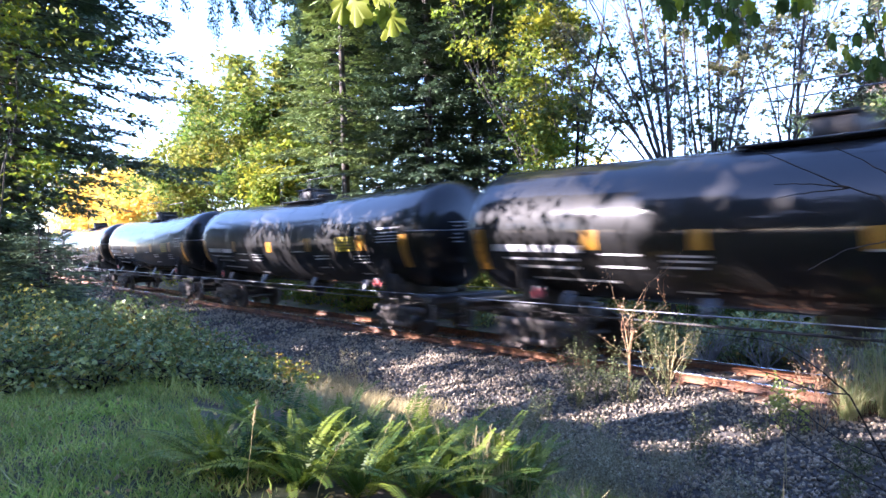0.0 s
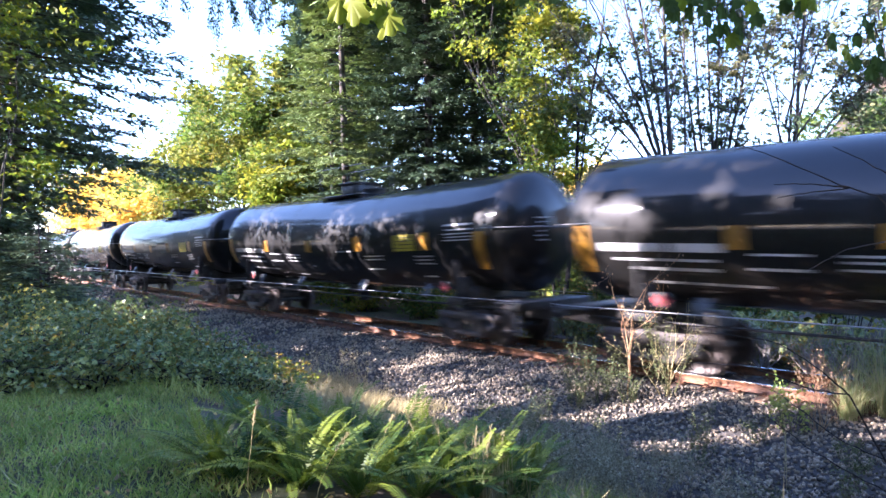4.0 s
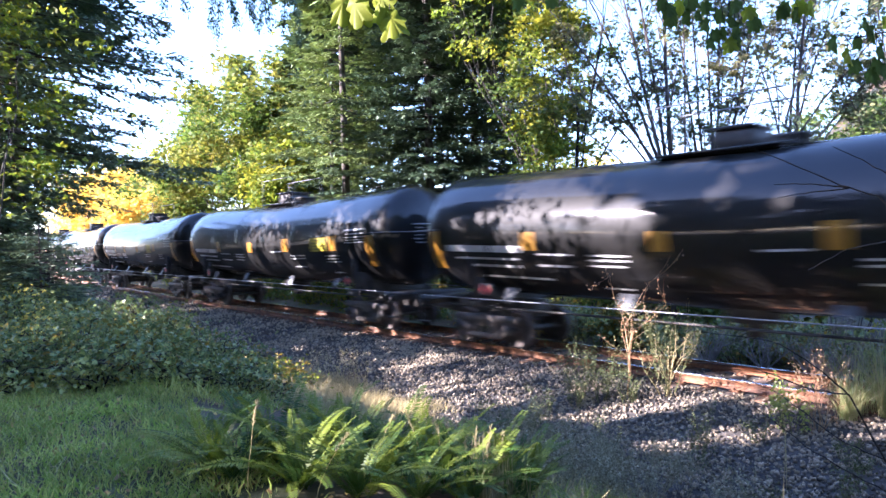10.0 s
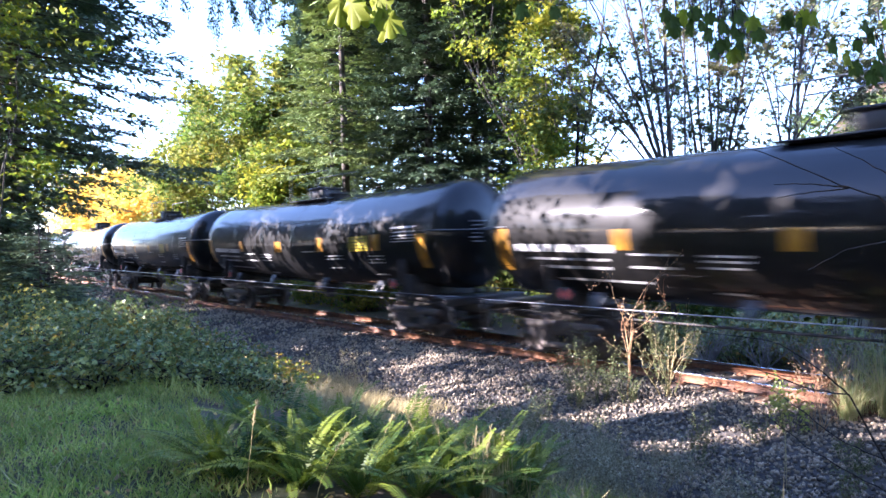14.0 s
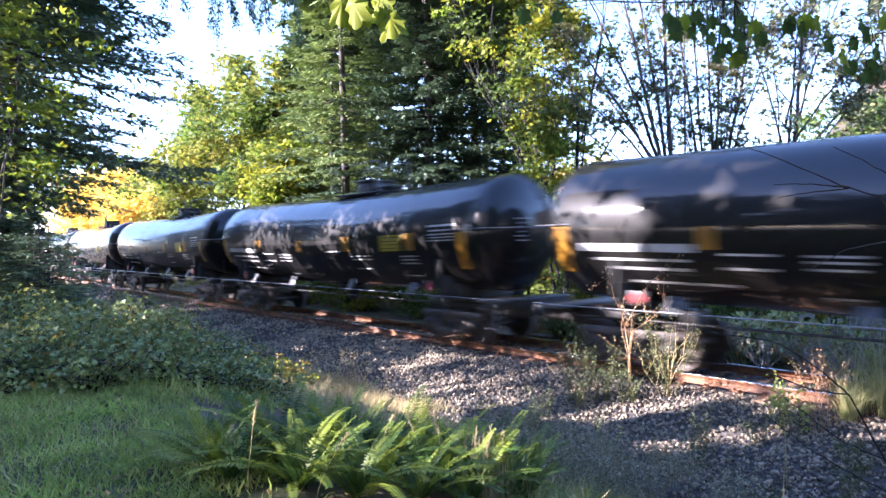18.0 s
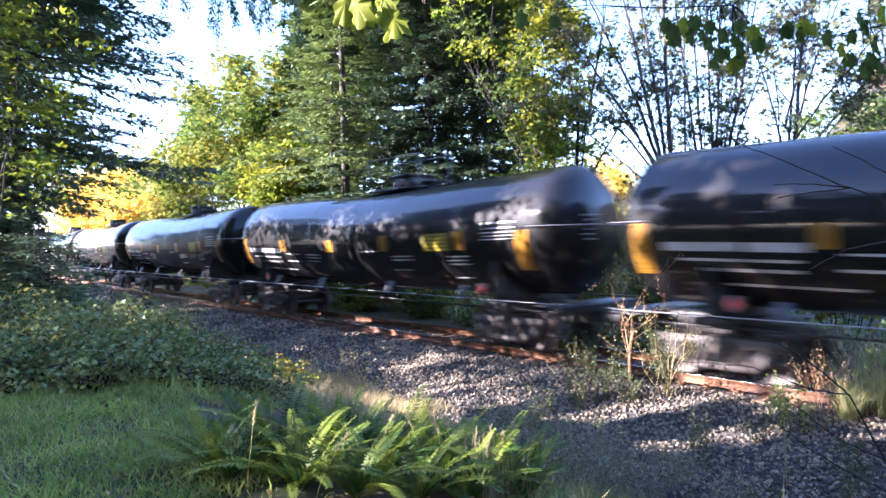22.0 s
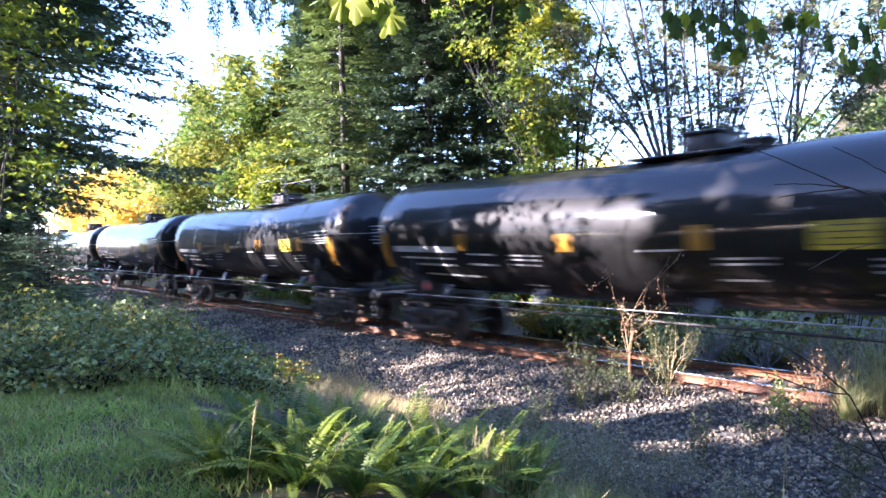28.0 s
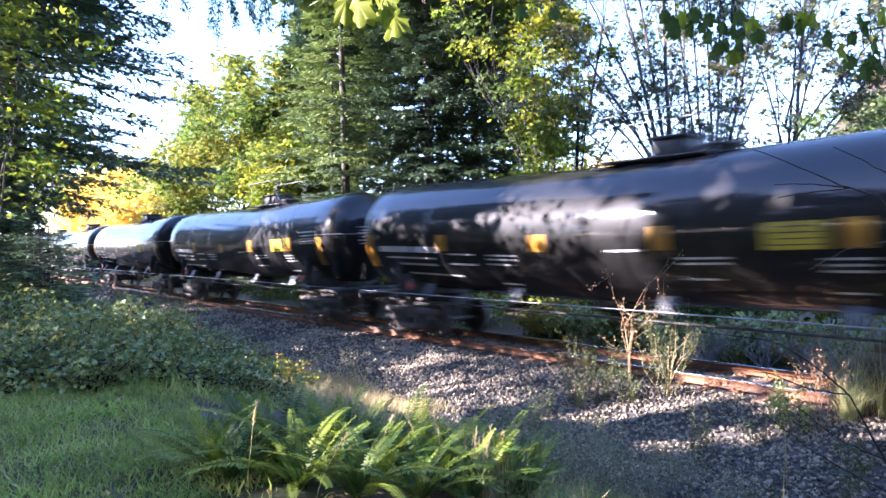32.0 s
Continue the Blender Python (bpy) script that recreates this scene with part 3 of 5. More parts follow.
def motions():
    for k, car in CARS:
        rows = []
        for i in range(0, 65):
            t = i * 0.5
            u = CAR_L * (travel(t) - k - 0.5) + 0.40 * math.exp(-((k - 20.5) / 2.2) ** 2) - (0.28 if k > 22 else 0.0)     # a little slack taken up mid-train
            ax, ay, _ = centre(u - 6.2)
            bx, by, _ = centre(u + 6.2)
            rows.append((t, pose((ax + bx) / 2, (ay + by) / 2, 0.0, 0, 0, math.degrees(math.atan2(by - ay, bx - ax)))))
        walk(car, rows)
    # the twigs overhead nod in the wind of the train
    for n, br in enumerate(BRANCHES):
        o = br.location.copy()
        rows = []
        for i in range(0, 129):
            t = i * 0.25
            g = 0.5 + 0.5 * math.sin(0.31 * t + n)
            sag = float(np.interp(t, SAG_T, SAG[n]))
            rows.append((t, pose(o.x, o.y, o.z, sag + 0.12 * math.sin(3.1 * t + n), (0.08 + 0.10 * g) * math.sin(2.3 * t + 1.7 * n) + 0.07 * math.sin(5.3 * t), 0.2 * math.sin(1.9 * t + 2 * n))))
        walk(br, rows)


# ---- plants
# crown holes cut to aim sun patches: (across, up, half-width, half-height) in the plane square to the sun
SUN_GAPS = [(-4.7, 1.3, 0.5, 0.35), (-11.8, -0.42, 0.7, 0.35), (-12.6, -0.35, 0.6, 0.35), (-14.8, 1.7, 0.35, 0.3), (-19.9, 0.4, 0.3, 0.3), (-21.45, 2.0, 0.36, 0.85), (-20.05, 1.8, 0.27, 0.80), (-18.9, 2.95, 0.62, 0.26), (-16.5, 3.5, 0.25, 0.12), (-15.8, 3.93, 0.18, 0.18), (-14.95, 4.68, 0.42, 0.24), (-14.85, 3.6, 0.40, 1.0),
        (-13.87, 4.4, 0.28, 0.70), (-12.75, 4.82, 0.50, 0.26), (-15.2, 5.2, 0.40, 0.08), (-11.15, 6.2, 0.34, 0.13), (-11.15, 5.75, 0.16, 0.13), (-10.2, 5.78, 0.13, 0.08), (-12.1, 6.25, 0.26, 0.12), (-17.1, 2.4, 0.30, 0.16),
        (-14.75, 3.15, 0.30, 0.12), (-21.95, 0.95, 0.25, 0.20), (-12.85, 4.1, 0.30, 0.85), (-22.0, 1.5, 0.20, 0.20), (-25.2, 0.6, 0.35, 0.25), (-17.4, 2.86, 0.20, 0.12), (-19.6, 1.2, 0.30, 0.20),
        (-12.6, 3.75, 0.22, 0.55), (-13.9, 0.1, 0.25, 0.85), (-11.2, 1.9, 0.32, 0.9),
        (-20.7, -0.36, 0.3, 0.3), (-19.1, 0.17, 0.3, 0.3), (-14.3, 1.56, 0.3, 0.3), (-16.0, 1.2, 0.4, 0.2), (-10.5, 2.9, 0.5, 0.3), (-12.8, -0.8, 0.6, 0.4), (-4.5, 0.95, 0.65, 0.34), (-3.8, 0.75, 0.4, 0.2), (-3.5, 3.45, 0.22, 0.26), (-14.9, -0.6, 0.5, 0.35), (-9.2, -0.55, 0.25, 0.1), (-10.4, -0.75, 0.3, 0.1), (-8.7, -0.4, 0.15, 0.09), (-4.75, 1.6, 0.8, 0.42), (-4.25, 1.3, 0.3, 0.18),
        (-9.5, 1.7, 0.25, 0.5), (-11.9, 2.6, 0.35, 0.7), (-8.95, 3.2, 0.45, 0.45), (-24.0, 0.2, 0.4, 0.8), (-26.5, -0.6, 0.35, 0.8)]
ACROSS = Vector((0, 0, 1)).cross(sun_dir).normalized()
UPWARD = sun_dir.cross(ACROSS)


# further holes, cut only in the conifers to light the maple leaves among them
CONIFER_GAPS = [(-14.6, 0.4, 0.6, 0.5), (-15.5, 1.0, 0.6, 0.5), (-13.6, 0.6, 0.55, 0.5), (-16.2, 0.2, 0.5, 0.45), (-14.2, 1.5, 0.5, 0.4), (-12.8, 0.4, 0.5, 0.45), (-15.0, -0.5, 0.5, 0.35), (-13.0, 1.5, 0.4, 0.4), (-16.0, 2.5, 0.45, 0.45), (-15.2, 5.2, 0.4, 0.45), (-16.4, 6.3, 0.4, 0.45), (-15.0, 7.0, 0.35, 0.4)]


def is_carved(c, conifer=False):
    a, b = c @ np.array(ACROSS), c @ np.array(UPWARD)
    wob = 0.22 * np.sin(a * 9.1 + b * 4.3) + 0.22 * np.sin(b * 11.7 - a * 5.9) + 0.18 * np.sin(a * 23.0 + b * 17.0)
    out = np.zeros(len(c), bool)
    for ca, cb, ra, rb in SUN_GAPS + (CONIFER_GAPS if conifer else []):
        hole = ((a - ca) / ra) ** 2 + ((b - cb) / rb) ** 2 < (1.30 + wob) ** 2
        if ra >= 0.25:
            hole &= np.sin(a * 15.0 - b * 4.0 + 1.5 * np.sin(b * 6.0)) + 0.7 * np.sin(b * 13.0 + a * 5.0) > -0.45
        out |= hole
    out &= np.sin(a * 31.0 + b * 3.0) * np.sin(b * 27.0 - a * 7.0) < 0.72
    out &= np.sin(a * 17.0 + b * 6.0) + np.sin(b * 13.0 - a * 9.0 + 1.0) < 1.45
    # growth between the eye and the far cars is left out
    return out | ((c[:, 0] + 0.61 * c[:, 1] > 0.0) & (c[:, 1] > 9) & (c[:, 1] < 26) & (c[:, 0] < -3) & (c[:, 2] > 1.5) & (c[:, 2] < 3.8))


def fir_tree(name, label, x, y, height, radius, start, seed, mat, every=0.40, per=8, twigs=21, fine=1.35, droop=0.25, needle=0.17, near=False, cap=15.5):
    """A conifer: tapered trunk, drooping limbs in whorls, and flat sprays of needles."""
    rng = np.random.default_rng(seed)
    z0 = ground_z(x, y) - 0.1
    tree = tagged(new(name), label, "tree")
    tree.location = (x, y, z0)
    lean = rng.uniform(-0.02, 0.02, 2)
    hs = np.linspace(0, height, 10)
    bole = tube(np.stack([lean[0] * hs, lean[1] * hs, hs], 1), 0.0085 * height * (1 - hs / height) ** 0.8 + 0.015, 8)
    limbs, B, A, S, LN, W = [], [], [], [], [], []
    z = start
    while z < height - 0.2:
        f = (z - start) / (height - start)
        reach = radius * (1 - f) ** 0.75 * min(1.0, 0.55 + f * 3) + 0.25
        turn = rng.uniform(0, 2 * np.pi)
        for i in range(per):
            a = turn + (i + rng.uniform(-0.3, 0.3)) * 2 * np.pi / per
            ln = reach * rng.uniform(0.5, 1.2)
            n = 7
            s = np.linspace(0, 1, n)
            rise = rng.uniform(-0.05, 0.25) * (0.4 + f)
            zz = z + ln * (rise * s - droop * s ** 1.6 * (1.2 - f) + 0.12 * s ** 4)
            p = np.stack([lean[0] * z + np.cos(a) * ln * s, lean[1] * z + np.sin(a) * ln * s, zz], 1)
            p[:, :2] += rng.normal(0, 0.03 * ln, (n, 2)) * s[:, None]
            if near:
                hit = np.flatnonzero(is_carved(p + np.array([x, y, z0]), True))
                if len(hit):
                    if hit[0] < 2:
                        continue
                    s = s[:hit[0]] / s[hit[0] - 1]
                    p = p[:hit[0]]
                    ln = float(np.linalg.norm(p[-1] - p[0]))
            nd = needle if z < cap else needle * 2.4
            limbs.append(tube(p, 0.006 * ln * (1 - s) + 0.004, 4))
            m = max(4, int(twigs * ln / radius * 1.3))
            t = rng.uniform(0.24, 1.0, m)
            base = np.stack([np.interp(t, s, p[:, k]) for k in range(3)], 1)
            out = np.array([np.cos(a), np.sin(a), 0.0])
            lat = np.array([-np.sin(a), np.cos(a), 0.0])
            sg = np.where(rng.random(m) < 0.5, -1, 1)[:, None]
            tw = unit(out * rng.uniform(0.4, 1.1, (m, 1)) + lat * sg * rng.uniform(0.5, 1.0, (m, 1)) + np.array([0, 0, -1]) * rng.uniform(0.0, 0.35, (m, 1)))
            tl = ln * rng.uniform(0.12, 0.30, m) * (1.25 - 0.9 * t) + 0.10
            k = np.maximum(3, (tl / (nd * 0.55) * fine).astype(int))
            idx = np.repeat(np.arange(m), k)
            w = rng.random(len(idx))
            b = base[idx] + tw[idx] * (tl[idx] * w)[:, None]
            d = unit(tw[idx] + rng.normal(0, 0.38, (len(idx), 3)) * np.array([1, 1, 0.6]))
            B.append(b)
            A.append(d)
            S.append(unit(np.cross(d, rng.normal(0, 0.3, (len(idx), 3)) + np.array([0, 0, 1.0]))))
            LN.append(nd * rng.uniform(0.7, 1.5, len(idx)))
            W.append(nd * rng.uniform(0.38, 0.60, len(idx)))
        z += every * rng.uniform(0.7, 1.3) * (1 - 0.35 * f)
    child("trunk", soup("trunk", [bole], M_BARK, True), tree)
    tagged(child("limb_work", soup("limb_work", limbs, M_TWIG), tree), kind="stuff")
    B, A, S, LN, W = (np.concatenate(q) for q in (B, A, S, LN, W))
    k = ~is_carved(B + np.array([x, y, z0]), True) if near else np.ones(len(B), bool)
    child("crown", soup("crown", [blades(B[k], A[k], S[k], LN[k], W[k])], mat), tree)
    return tree


def grow(rng, start, way, length, radius, depth, out, tips, spread=0.6, kids=3, up=0.15, origin=None):
    n = 5
    p = [np.array(start, float)]
    d = np.array(way, float)
    for i in range(n):
        d = unit(d + rng.normal(0, 0.10, 3) + np.array([0, 0, up * 0.25]))
        p.append(p[-1] + d * length / n)
    if origin is not None and depth < 2 and is_carved(np.array(p) + np.array(origin)).any():
        return
    r = np.linspace(radius, radius * 0.55, n + 1)
    out.append(tube(p, r, 7 if depth > 2 else 5))
    if depth <= 1:
        tips.extend(p[2:])
    if depth == 0:
        return
    for i in range(kids + (depth > 2)):
        k = n if i == 0 else int(rng.integers(2, n + 1))
        w = unit(d + rng.normal(0, spread, 3) + np.array([0, 0, up]))
        grow(rng, p[k], w, length * rng.uniform(0.55, 0.8), r[k] * (0.8 if i == 0 else 0.6), depth - 1, out, tips, spread, kids, up, origin)


def fingers(c, d, s, ln, width=0.42, open_by=0.95):
    """Lobed or three-part leaves: three narrow diamonds spread from one stalk."""
    return [blades(c, unit(d * math.cos(a) + s * math.sin(a)), unit(s * math.cos(a) - d * math.sin(a)), ln * k, ln * width) for a, k in ((0.0, 1.0), (open_by, 0.82), (-open_by, 0.82))]


def leaves_at(rng, tips, count, puff, size, flat=0.4, origin=None, per=0, lobed=False):
    """Leaves about the tips; per: about how many hang together in one cluster."""
    tips = np.asarray(tips)
    if per:
        n = max(1, count // per)
        core = tips[rng.integers(0, len(tips), n)] + rng.normal(0, puff * 0.5, (n, 3))
        reach = rng.uniform(0.5, 1.4, n)[:, None] * puff
        k = rng.integers(0, n, count)
        c = core[k] + rng.normal(0, 1, (count, 3)) * reach[k] * np.array([1.0, 1.0, 0.5])
    else:
        c = tips[rng.integers(0, len(tips), count)] + rng.normal(0, puff, (count, 3))
    if origin is not None:
        c = c[~is_carved(c + np.array(origin))]
        count = len(c)
    d = unit(rng.normal(0, 1, (count, 3)) + np.array([0, 0, -0.4]))
    s = unit(np.cross(d, rng.normal(0, flat, (count, 3)) + np.array([0, 0, 1.0])))
    ln = size * rng.uniform(0.6, 1.35, count)
    if lobed:
        parts = fingers(c, d, s, ln)
    else:
        parts = [blades(c, d, s, ln, ln * rng.uniform(0.6, 0.9, count))]
    v = np.concatenate([p[0].reshape(count, -1, 3) for p in parts], 1).reshape(-1, 3)
    return v, np.arange(len(v)).reshape(-1, 4)


def leaf_tree(name, label, x, y, stems, height, seed, mat, count, size, puff=0.45, bark=None, spread=0.55, depth=3, kids=3, radius=0.16, fan=0.2, up=0.2, keep=False, per=45, lobed=True, low=None):
    """A broadleaf tree: one or several stems with forked limbs and many small leaves."""
    rng = np.random.default_rng(seed)
    tree = tagged(new(name), label, "tree")
    tree.location = (x, y, ground_z(x, y) - 0.1)
    tips = []
    for i in range(stems):
        out = []
        a = rng.uniform(0, 2 * np.pi)
        way = unit(np.array([np.cos(a) * fan, np.sin(a) * fan, 1.0]))
        grow(rng, (0.25 * np.cos(a) * (stems > 1), 0.25 * np.sin(a) * (stems > 1), 0), way, height * 0.5 * rng.uniform(0.85, 1.1), radius * rng.uniform(0.7, 1.1), depth, out, tips, spread, kids, up, tree.location if 2 < y < 25 and not keep else None)
        child("stem" if stems > 1 else "trunk", soup("stem", out, bark or M_BARK, True), tree)
    if low:
        r, z0, z1, n = low
        q = rng.uniform(-1, 1, (n, 3))
        tips.extend(q / np.maximum(1.0, np.linalg.norm(q, axis=1))[:, None] * np.array([r, r, (z1 - z0) / 2]) + np.array([0, 0, (z0 + z1) / 2]))
    if count and tips:
        child("crown", soup("crown", [leaves_at(rng, tips, count, puff, size, origin=tree.location if 2 < y < 25 and not keep else None, per=per, lobed=lobed)], mat), tree)
    return tree


def bush(name, label, x, y, rx, ry, h, seed, mat, count, size, stems=14, category="bush", mat2=None, share=0.15):
    """A low thicket: arching canes and leaves over an uneven dome."""
    rng = np.random.default_rng(seed)
    ob = tagged(new(name), label, category)
    z0 = ground_z(x, y)
    ob.location = (x, y, z0 - 0.03)
    canes, tips = [], []
    for i in range(stems):
        a, r = rng.uniform(0, 2 * np.pi), math.sqrt(rng.random())
        top = h * rng.uniform(0.6, 1.15) * (1 - 0.45 * r * r)
        s = np.linspace(0, 1, 7)
        px = np.cos(a) * rx * r * (0.35 + 0.65 * s) + rng.normal(0, 0.05, 7)
        py = np.sin(a) * ry * r * (0.35 + 0.65 * s) + rng.normal(0, 0.05, 7)
        pz = top * np.sin(s * rng.uniform(1.4, 2.3))
        base = np.array([ground_z(x + px[k], y + py[k]) - z0 for k in range(7)])
        p = np.stack([px, py, pz + base], 1)
        canes.append(tube(p, np.linspace(0.014, 0.005, 7), 4))
        tips.extend(p[1:])
    tagged(child("stem", soup("stem", canes, M_TWIG), ob), kind="stuff")
    n2 = int(count * share) if mat2 else 0
    child("foliage", soup("foliage", [leaves_at(rng, tips, count - n2, 0.15 * max(1, h * 0.8), size, 0.9, per=9, lobed=True)], mat), ob)
    if n2:
        child("turning_foliage", soup("turning_foliage", [leaves_at(rng, tips, n2, 0.16, size, 0.5, per=7, lobed=True)], mat2), ob)
    return ob


def clump_tree(name, label, x, y, height, radius, seed, mat, count=8000, size=0.42, low=0.12, puff=0.62, per=90, near=True):
    """A broad tree with its leaves in many clumps; beside the bank its crown is carved to let chosen sun dapples
    through.
    """
    rng = np.random.default_rng(seed)
    z0 = ground_z(x, y) - 0.1
    tree = tagged(new(name), label, "tree")
    tree.location = (x, y, z0)
    out, tips = [], []
    grow(rng, (0, 0, 0), (0.02, 0.02, 1), height * 0.45, 0.28, 3, out, tips, 0.6, 4, 0.2, tree.location)
    child("trunk", soup("trunk", out, M_BARK, True), tree)
    n = count // per
    f = rng.random(n)
    rad = radius * np.sqrt(np.sin(np.pi * (0.12 + 0.8 * f)))
    ang, rr = rng.uniform(0, 2 * np.pi, n), np.sqrt(rng.random(n))
    cl = np.stack([np.cos(ang) * rad * rr, np.sin(ang) * rad * rr, height * (low + (1 - low) * f)], 1)
    c = np.repeat(cl, per, 0) + rng.normal(0, puff, (n * per, 3))
    m = len(c)
    d = unit(rng.normal(0, 1, (m, 3)))
    s = unit(np.cross(d, rng.normal(0, 1, (m, 3))))
    ln = size * rng.uniform(0.6, 1.3, m)
    if near:
        o = np.array([x, y, z0])
        k = ~(is_carved(c + o, True) | is_carved(c + o - d * ln[:, None] * 0.45, True) | is_carved(c + o + d * ln[:, None] * 0.45, True) | is_carved(c + o + s * ln[:, None] * 0.3, True))
        c, d, s, ln = c[k], d[k], s[k], ln[k]
    child("crown", soup("crown", [blades(c - d * ln[:, None] * 0.5, d, s, ln, ln * 0.8)], mat), tree)


def lobed_leaf(size):
    """A five-lobed maple leaf in the xz plane, stalk at the origin, hanging down, gently folded."""
    rim = []
    for a, r in ((0, 0.18), (20, 0.5), (40, 0.72), (54, 0.62), (68, 0.95), (80, 0.88), (90, 0.76), (104, 0.82), (112, 1.0), (125, 1.06), (138, 0.95), (150, 0.82), (164, 1.0), (180, 1.28)):
        rim.append((a, r))
    v = [(0, 0.0, -0.22 * size)]
    pts = [(-a, r) for a, r in rim[::-1]] + rim[1:]
    for a, r in pts[:-1]:
        t = radians(a)
        side, down = 0.5 * size * r * math.sin(t), 0.5 * size * r * math.cos(t)
        # the side lobes hang down beside the middle one
        v.append((0.72 * side, 0.42 * abs(side) - 0.08 * size * r + 0.05 * size * math.sin(7 * t), -0.22 * size + down - 0.45 * abs(side)))
    f = [(0, i, i + 1) for i in range(1, len(v) - 1)] + [(0, len(v) - 1, 1)]
    return v, f


def leaf_branch(label, path, spots, seed, mat, mat2, size=0.22):
    """A maple twig with a few large leaves close overhead; its origin is where it is held."""
    rng = random.Random(seed)
    o = Vector(path[0])
    br = tagged(new("maple_branch"), label, "branch")
    br.location = o
    rel = [tuple(Vector(p) - o) for p in path]
    stalks = [tube(rel, np.linspace(0.010, 0.004, len(rel)), 6)]
    meshes = [soup("leaf", [lobed_leaf(s)], m, True) for s in (size, size * 0.85) for m in (mat, mat2)]
    for p in spots:
        p = Vector(p) - o
        near = min((Vector(a).lerp(Vector(b), k / 6) for a, b in zip(rel, rel[1:]) for k in range(7)), key=lambda q: (q - p).length)
        stalks.append(tube([near, (near + p) / 2 + Vector((0, 0, 0.03)), p], [0.004, 0.003, 0.002], 4))
        lf = child("leaf", meshes[(0, 2, 0, 1, 2, 0)[len(stalks) % 6]], br)
        lf.matrix_local = Matrix.Translation(p) @ pose(0, 0, 0, rng.uniform(-18, 12), rng.uniform(-16, 16), rng.uniform(-40, 40))
    child("twig", soup("twig", stalks, M_TWIG), br)
    return br


def frond_mesh(name, length, arch, seed, mat):
    """A sword-fern frond: an arching stalk with two rows of narrow leaflets."""
    rng = np.random.default_rng(seed)
    n = 26
    s = np.linspace(0, 1, n)
    ang = radians(80) - s * arch
    step = length / n
    px = np.concatenate([[0], np.cumsum(np.cos(ang[:-1]) * step)])
    pz = np.concatenate([[0], np.cumsum(np.sin(ang[:-1]) * step)])
    p = np.stack([px, 0.04 * length * np.sin(s * 3 + seed), pz], 1)
    d = unit(np.gradient(p, axis=0))
    side = np.array([0, 1.0, 0])
    t = np.linspace(0.10, 0.99, 46)
    base = np.stack([np.interp(t, s, p[:, k]) for k in range(3)], 1)
    dd = np.stack([np.interp(t, s, d[:, k]) for k in range(3)], 1)
    ln = length * 0.105 * np.sin(np.pi * np.clip(0.12 + 0.86 * (1 - t), 0, 1)) ** 0.7 * (1 - 0.35 * t) + 0.006
    chunks = [tube(p, np.linspace(0.004, 0.0012, n), 4)]
    for sg in (-1, 1):
        al = unit(side * sg + dd * 0.35 + rng.normal(0, 0.08, (46, 3)) + np.array([0, 0, -0.12]))
        wd = unit(np.cross(al, np.cross(dd, side)))
        chunks.append(blades(base, al, wd, ln, np.full(46, length * 0.0175)))
    return soup(name, chunks, mat)


def fern(label, x, y, n, seed, meshes, scale=1.0):
    rng = random.Random(seed)
    ob = tagged(new("sword_fern"), label, "fern", group="ferns on the bank")
    ob.location = (x, y, ground_z(x, y) - 0.01)
    for i in range(n):
        fr = child("frond", rng.choice(meshes), ob)
        fr.matrix_local = pose(rng.uniform(-0.05, 0.05), rng.uniform(-0.05, 0.05), 0, rng.uniform(-15, 15), rng.uniform(-4, 32), 360 * i / n + rng.uniform(-14, 14)) @ Matrix.Diagonal((*[scale * rng.uniform(0.75, 1.15)] * 3, 1))
    return ob


def grass(name, label, area, count, h, w, seed, mat, bend=0.5, clump=0.0):
    rng = np.random.default_rng(seed)
    u = rng.uniform(area[0], area[1], count)
    q = rng.uniform(area[2], area[3], count)
    if clump:
        keep = np.array([noise.noise(Vector((a * clump, b * clump, seed))) > -0.08 for a, b in zip(u, q)])
        u, q = u[keep], q[keep]
    base = np.array([(*p, ground_z(*p) - 0.01) for p in (uq(a, b) for a, b in zip(u, q))])
    m = len(base)
    d = unit(rng.normal(0, bend, (m, 3)) * np.array([1, 1, 0]) + np.array([0, 0, 1.0]))
    sw = unit(np.cross(d, rng.normal(0, 1, (m, 3)))) * (w * rng.uniform(0.6, 1.3, m))[:, None] * 0.5
    ln = h * rng.uniform(0.4, 1.3, m)
    mid = base + d * (ln * 0.55)[:, None]
    tip = mid + unit(d + rng.normal(0, bend * 0.9, (m, 3)) * np.array([1, 1, 0.3])) * (ln * 0.5)[:, None]
    v = np.stack([base - sw * 0.7, base + sw * 0.7, mid + sw, mid - sw, tip - sw * 0.15, tip + sw * 0.15], 1).reshape(-1, 3)
    i = np.arange(m)[:, None] * 6
    f = np.concatenate([i + np.array([[0, 1, 2, 3]]), i + np.array([[3, 2, 5, 4]])])
    return tagged(new(name, soup(name, [(v, f)], mat)), label, "grass", kind="stuff")


